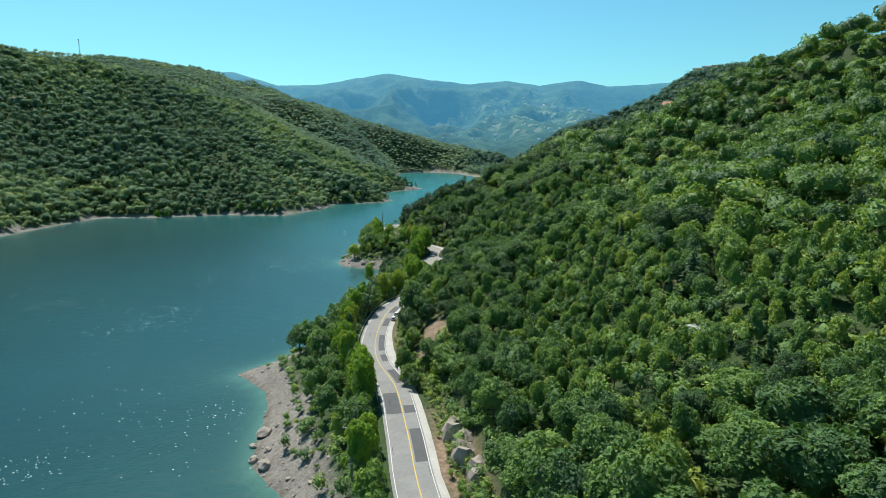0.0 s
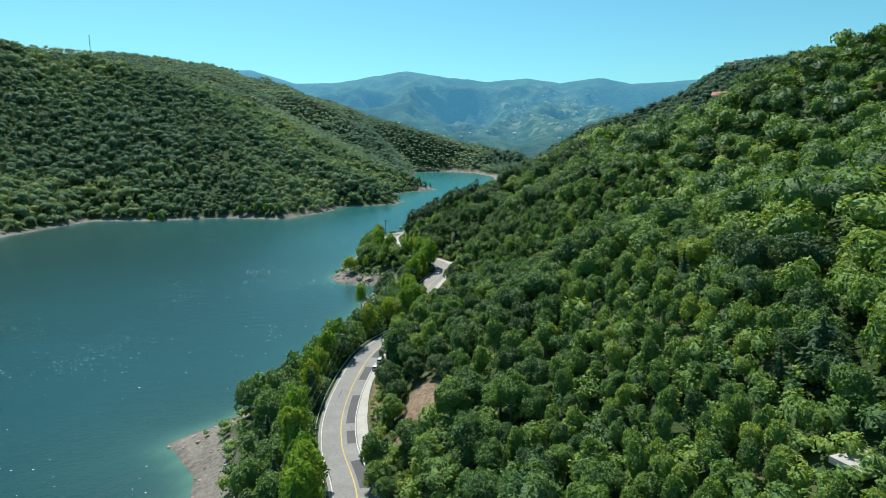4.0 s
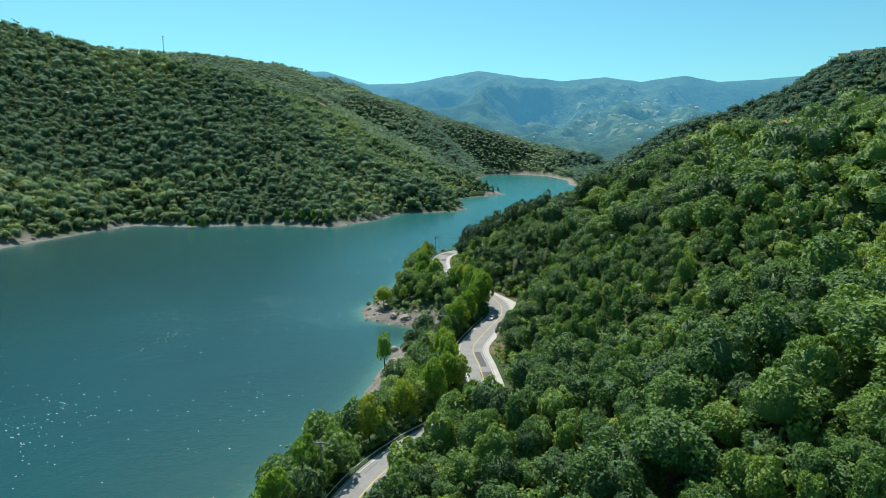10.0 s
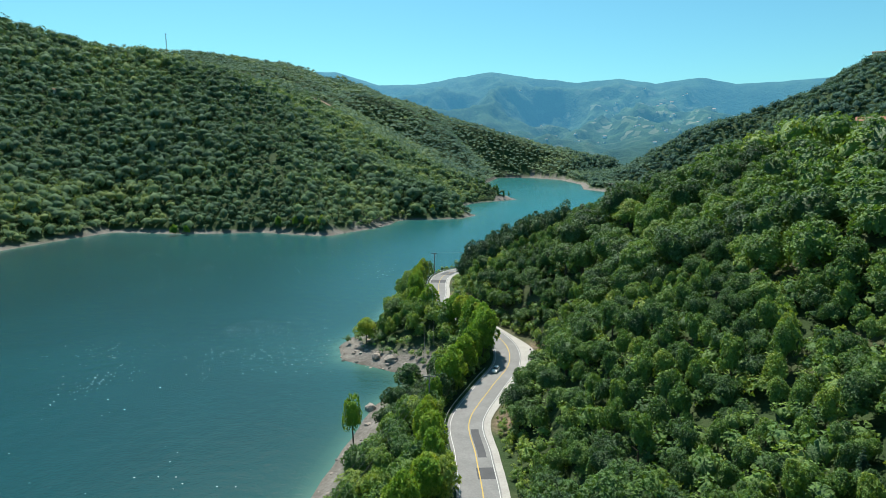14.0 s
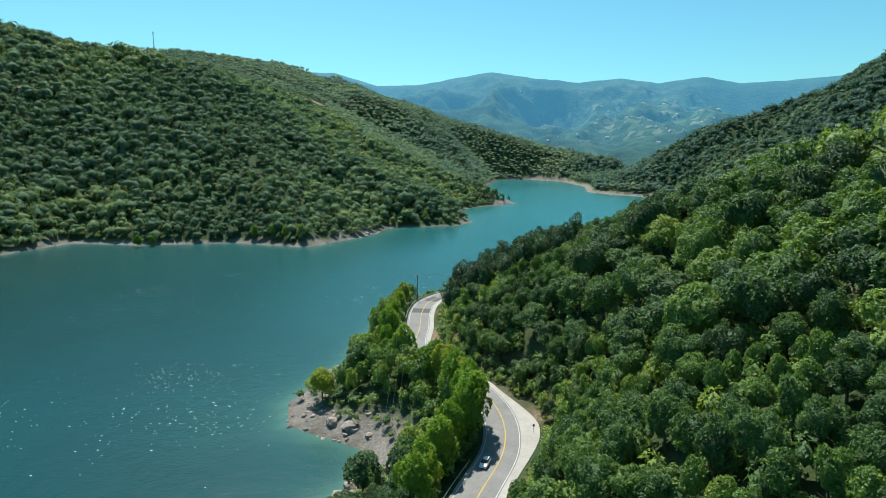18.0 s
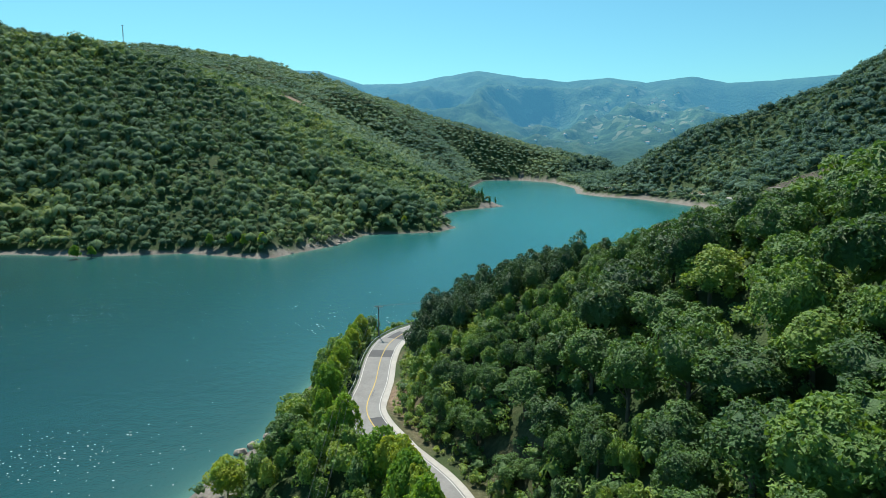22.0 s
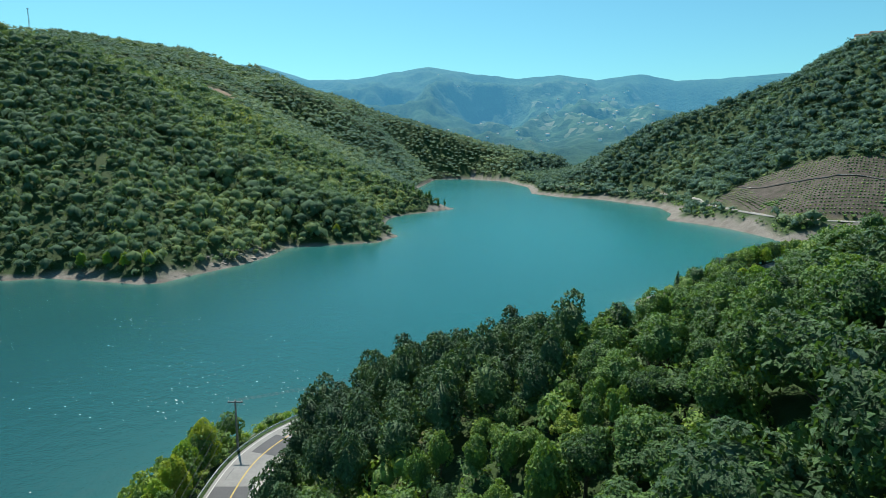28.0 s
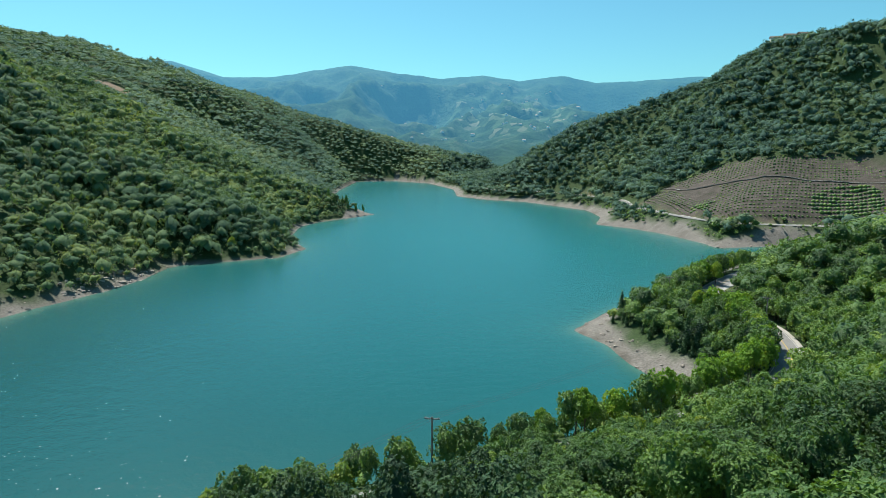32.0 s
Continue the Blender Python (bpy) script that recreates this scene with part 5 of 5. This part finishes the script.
STONES = stones(3)
kx, ky, kr = scatter(-66, 330, 60, 760, 2.2, 71)
kz, ks, kd, ku = survey(kx, ky)
width = np.interp(ky, [0, 90, 130, 175, 210, 240, 290, 305, 340, 360, 440, 470, 500, 560, 700, 900], [5, 10, 11, 9, 3, 8, 7, 13, 10, 4, 3, 4, 9, 9, 14, 11])
rocky = np.clip(0.30 + 0.9 * np.exp(-(((ky - 110) / 12) ** 2)) + 0.5 * np.exp(-(((ky - 320) / 14) ** 2)) + 0.2 * (ky > 480), 0, 1)
keep = (ks > -0.8) & (ks < width) & (kr.uniform(size=len(kx)) < rocky)
size = kr.gamma(2.2, 0.16, keep.sum()) + 0.12
size = np.minimum(size, 1.3)
v, f, *_ = planted(STONES, np.stack([kx, ky, kz], 1)[keep], size, size, kr, size)
tagged(new("shore_stones", mesh_of("shore_stones", v, f, ROCK)), "grey-brown stones scattered on the bare shore", "stones", kind="stuff")
kx, ky, kr = scatter(-340, -30, 430, 960, 2.6, 72)
kz, ks, kd, ku = survey(kx, ky)
heavy = np.exp(-(((ky - 628) / 30) ** 2)) * (kx > -150)
keep = (ks > -1) & (ks < 9 + 4 * heavy) & (kr.uniform(size=len(kx)) < 0.18 + 0.7 * heavy)
size = np.minimum(kr.gamma(2.2, 0.3, keep.sum()) + 0.2, 2.2) * (0.7 + 0.8 * heavy[keep])
v, f, *_ = planted(STONES, np.stack([kx, ky, kz], 1)[keep], size, size, kr, size)
tagged(new("far_bank_stones", mesh_of("far_bank_stones", v, f, ROCK)), "pale boulders along the far bank", "stones", kind="stuff")
BOULDERS = [mesh_of("boulder", v * 1.0, f, ROCK) for v, f in [(lambda q: (q[0] * np.random.default_rng(8 + j).uniform(0.75, 1.1, len(q[0]))[:, None] * [1, 0.8, 0.65], q[1]))(ICO2) for j in range(5)]]
for j, (x, y) in enumerate(((-39, 114), (-37, 117), (-41, 120), (-36, 111), (-40, 125), (-57, 352), (-56, 357), (-58, 349), (-33, 292), (-32, 296), (-36, 286), (-52, 322), (-44, 319), (-50, 325), (-39, 317))):
    ob = new("boulder", BOULDERS[j % 5])
    s_ = rnd.uniform(0.8, 2.0)
    ob.matrix_world = Matrix.Translation((x, y, max(0, ground_z(x, y)) + 0.2 * s_)) @ Matrix.Rotation(rnd.uniform(0, 6), 4, "Z") @ Matrix.Diagonal((s_, s_, s_, 1))
    tagged(ob, "grey weathered boulder on the waterline", "boulder", "boulders on the shore")

for j, y in enumerate((84, 87.5, 91, 94.5, 98, 101, 104)):
    p, h, z = at_road(y, 8.6 + 0.8 * math.sin(j * 2.1))
    ob = new("rock_outcrop", BOULDERS[j % 5])
    ob.matrix_world = Matrix.Translation((p[0], p[1], z + 0.8)) @ Matrix.Rotation(h + 0.3 * j, 4, "Z") @ Matrix.Diagonal((2.6, 2.2, 4.2 + 0.5 * (j % 3), 1))
    tagged(ob, "dark weathered rock face in the road cutting", "rock", "rocks of the cutting")

fr = np.random.default_rng(5)
centres = np.vstack([fr.uniform((-190, 110), (-40, 520), (26, 2)), fr.uniform((-120, 300), (-62, 345), (4, 2)), fr.uniform((-260, 400), (-120, 500), (5, 2))])
spots = np.vstack([c + fr.normal(size=(int(fr.integers(25, 90)), 2)) * fr.uniform(4, 16, 2) for c in centres] + [fr.uniform((-230, 80), (-40, 620), (260, 2))])
spots = spots[inside(spots[:, 0], spots[:, 1], LAKE) & (survey(spots[:, 0], spots[:, 1])[1] < -4)]
vs, fs = [], []
for j, (x, y) in enumerate(spots):
    n = 6
    a = np.arange(n) / n * 6.283 + fr.uniform(0, 1)
    r = fr.uniform(0.05, 0.14) * fr.uniform(0.6, 1.3, n)
    stretch = fr.uniform(1.0, 2.0)
    vs.append(np.column_stack([x + np.cos(a) * r * stretch, y + np.sin(a) * r, np.full(n, 0.03)]))
    fs += [(j * n, j * n + q, j * n + q + 1) for q in range(1, n - 1)]
tagged(new("foam_flecks", mesh_of("foam_flecks", np.vstack(vs), np.array(fs), FOAM)), "white flecks of foam drifting on the water", "foam", kind="stuff")

# low hedge at the bend
hx, hy, hr = scatter(-48, -22, 404, 428, 1.7, 81)
hz, hs, hd, hu = survey(hx, hy)
keep = (hd > 6.5) & (hd < 10.5) & ~hu & (hs > 3)
size = hr.uniform(0.7, 1.2, keep.sum())
woods("hedge", "low yellow-green hedge round the bend", BUSHES, np.stack([hx, hy, hz], 1)[keep], size, size * 0.9, np.clip(hr.normal(0.5, 0.2, keep.sum()), 0, 1), hr, LIME)

# ---- from units of the plan to metres ----
for ob in list(scene.objects):
    if ob.parent is None and ob.type in ("MESH", "EMPTY") and ob.name != "backdrop":
        ob.matrix_basis = Matrix.Diagonal((GROW, GROW, GROW, 1)) @ ob.matrix_basis

# ---- far villages ----
vr = np.random.default_rng(15)
bzi = bz.reshape(len(rr), len(az))
HOUSE_BODY = mesh_of("wall", *[(lambda b: (np.array([v.co[:] for v in b.verts]), np.array([[v.index for v in f.verts] for f in b.faces])))(box(1, 0.75, 0.6, 0, 0, 0.2)) for _ in (0,)][0], FAR_WALL)
roof_v = np.array([(-0.55, -0.42, 0.5), (0.55, -0.42, 0.5), (0.55, 0.42, 0.5), (-0.55, 0.42, 0.5), (-0.55, 0, 0.75), (0.55, 0, 0.75)])
HOUSE_ROOF = mesh_of("roof", roof_v, np.array([(0, 1, 5), (0, 5, 4), (2, 3, 4), (2, 4, 5), (1, 2, 5), (3, 0, 4)]), FAR_ROOF)
for j in range(110):
    ta = vr.normal(0.16, 0.09) if j < 92 else vr.uniform(-0.12, 0.05)
    rad = vr.uniform(2900, 4200)
    i = int(np.clip((math.atan(ta) - az[0]) / (az[1] - az[0]), 0, len(az) - 1))
    q = int(np.clip((rad - rr[0]) / (rr[1] - rr[0]), 0, len(rr) - 1))
    ob = thing("village_house", (rr[q] * math.sin(az[i]), rr[q] * math.cos(az[i]) + 240, bzi[q, i]), vr.uniform(0, 3), "pale village house far up the hillside", "house", "far village houses")
    s_ = vr.uniform(9, 17)
    part("wall", HOUSE_BODY, None, ob).scale = (s_, s_, s_ * 0.8)
    part("roof", HOUSE_ROOF, None, ob).scale = (s_, s_, s_ * 0.8)
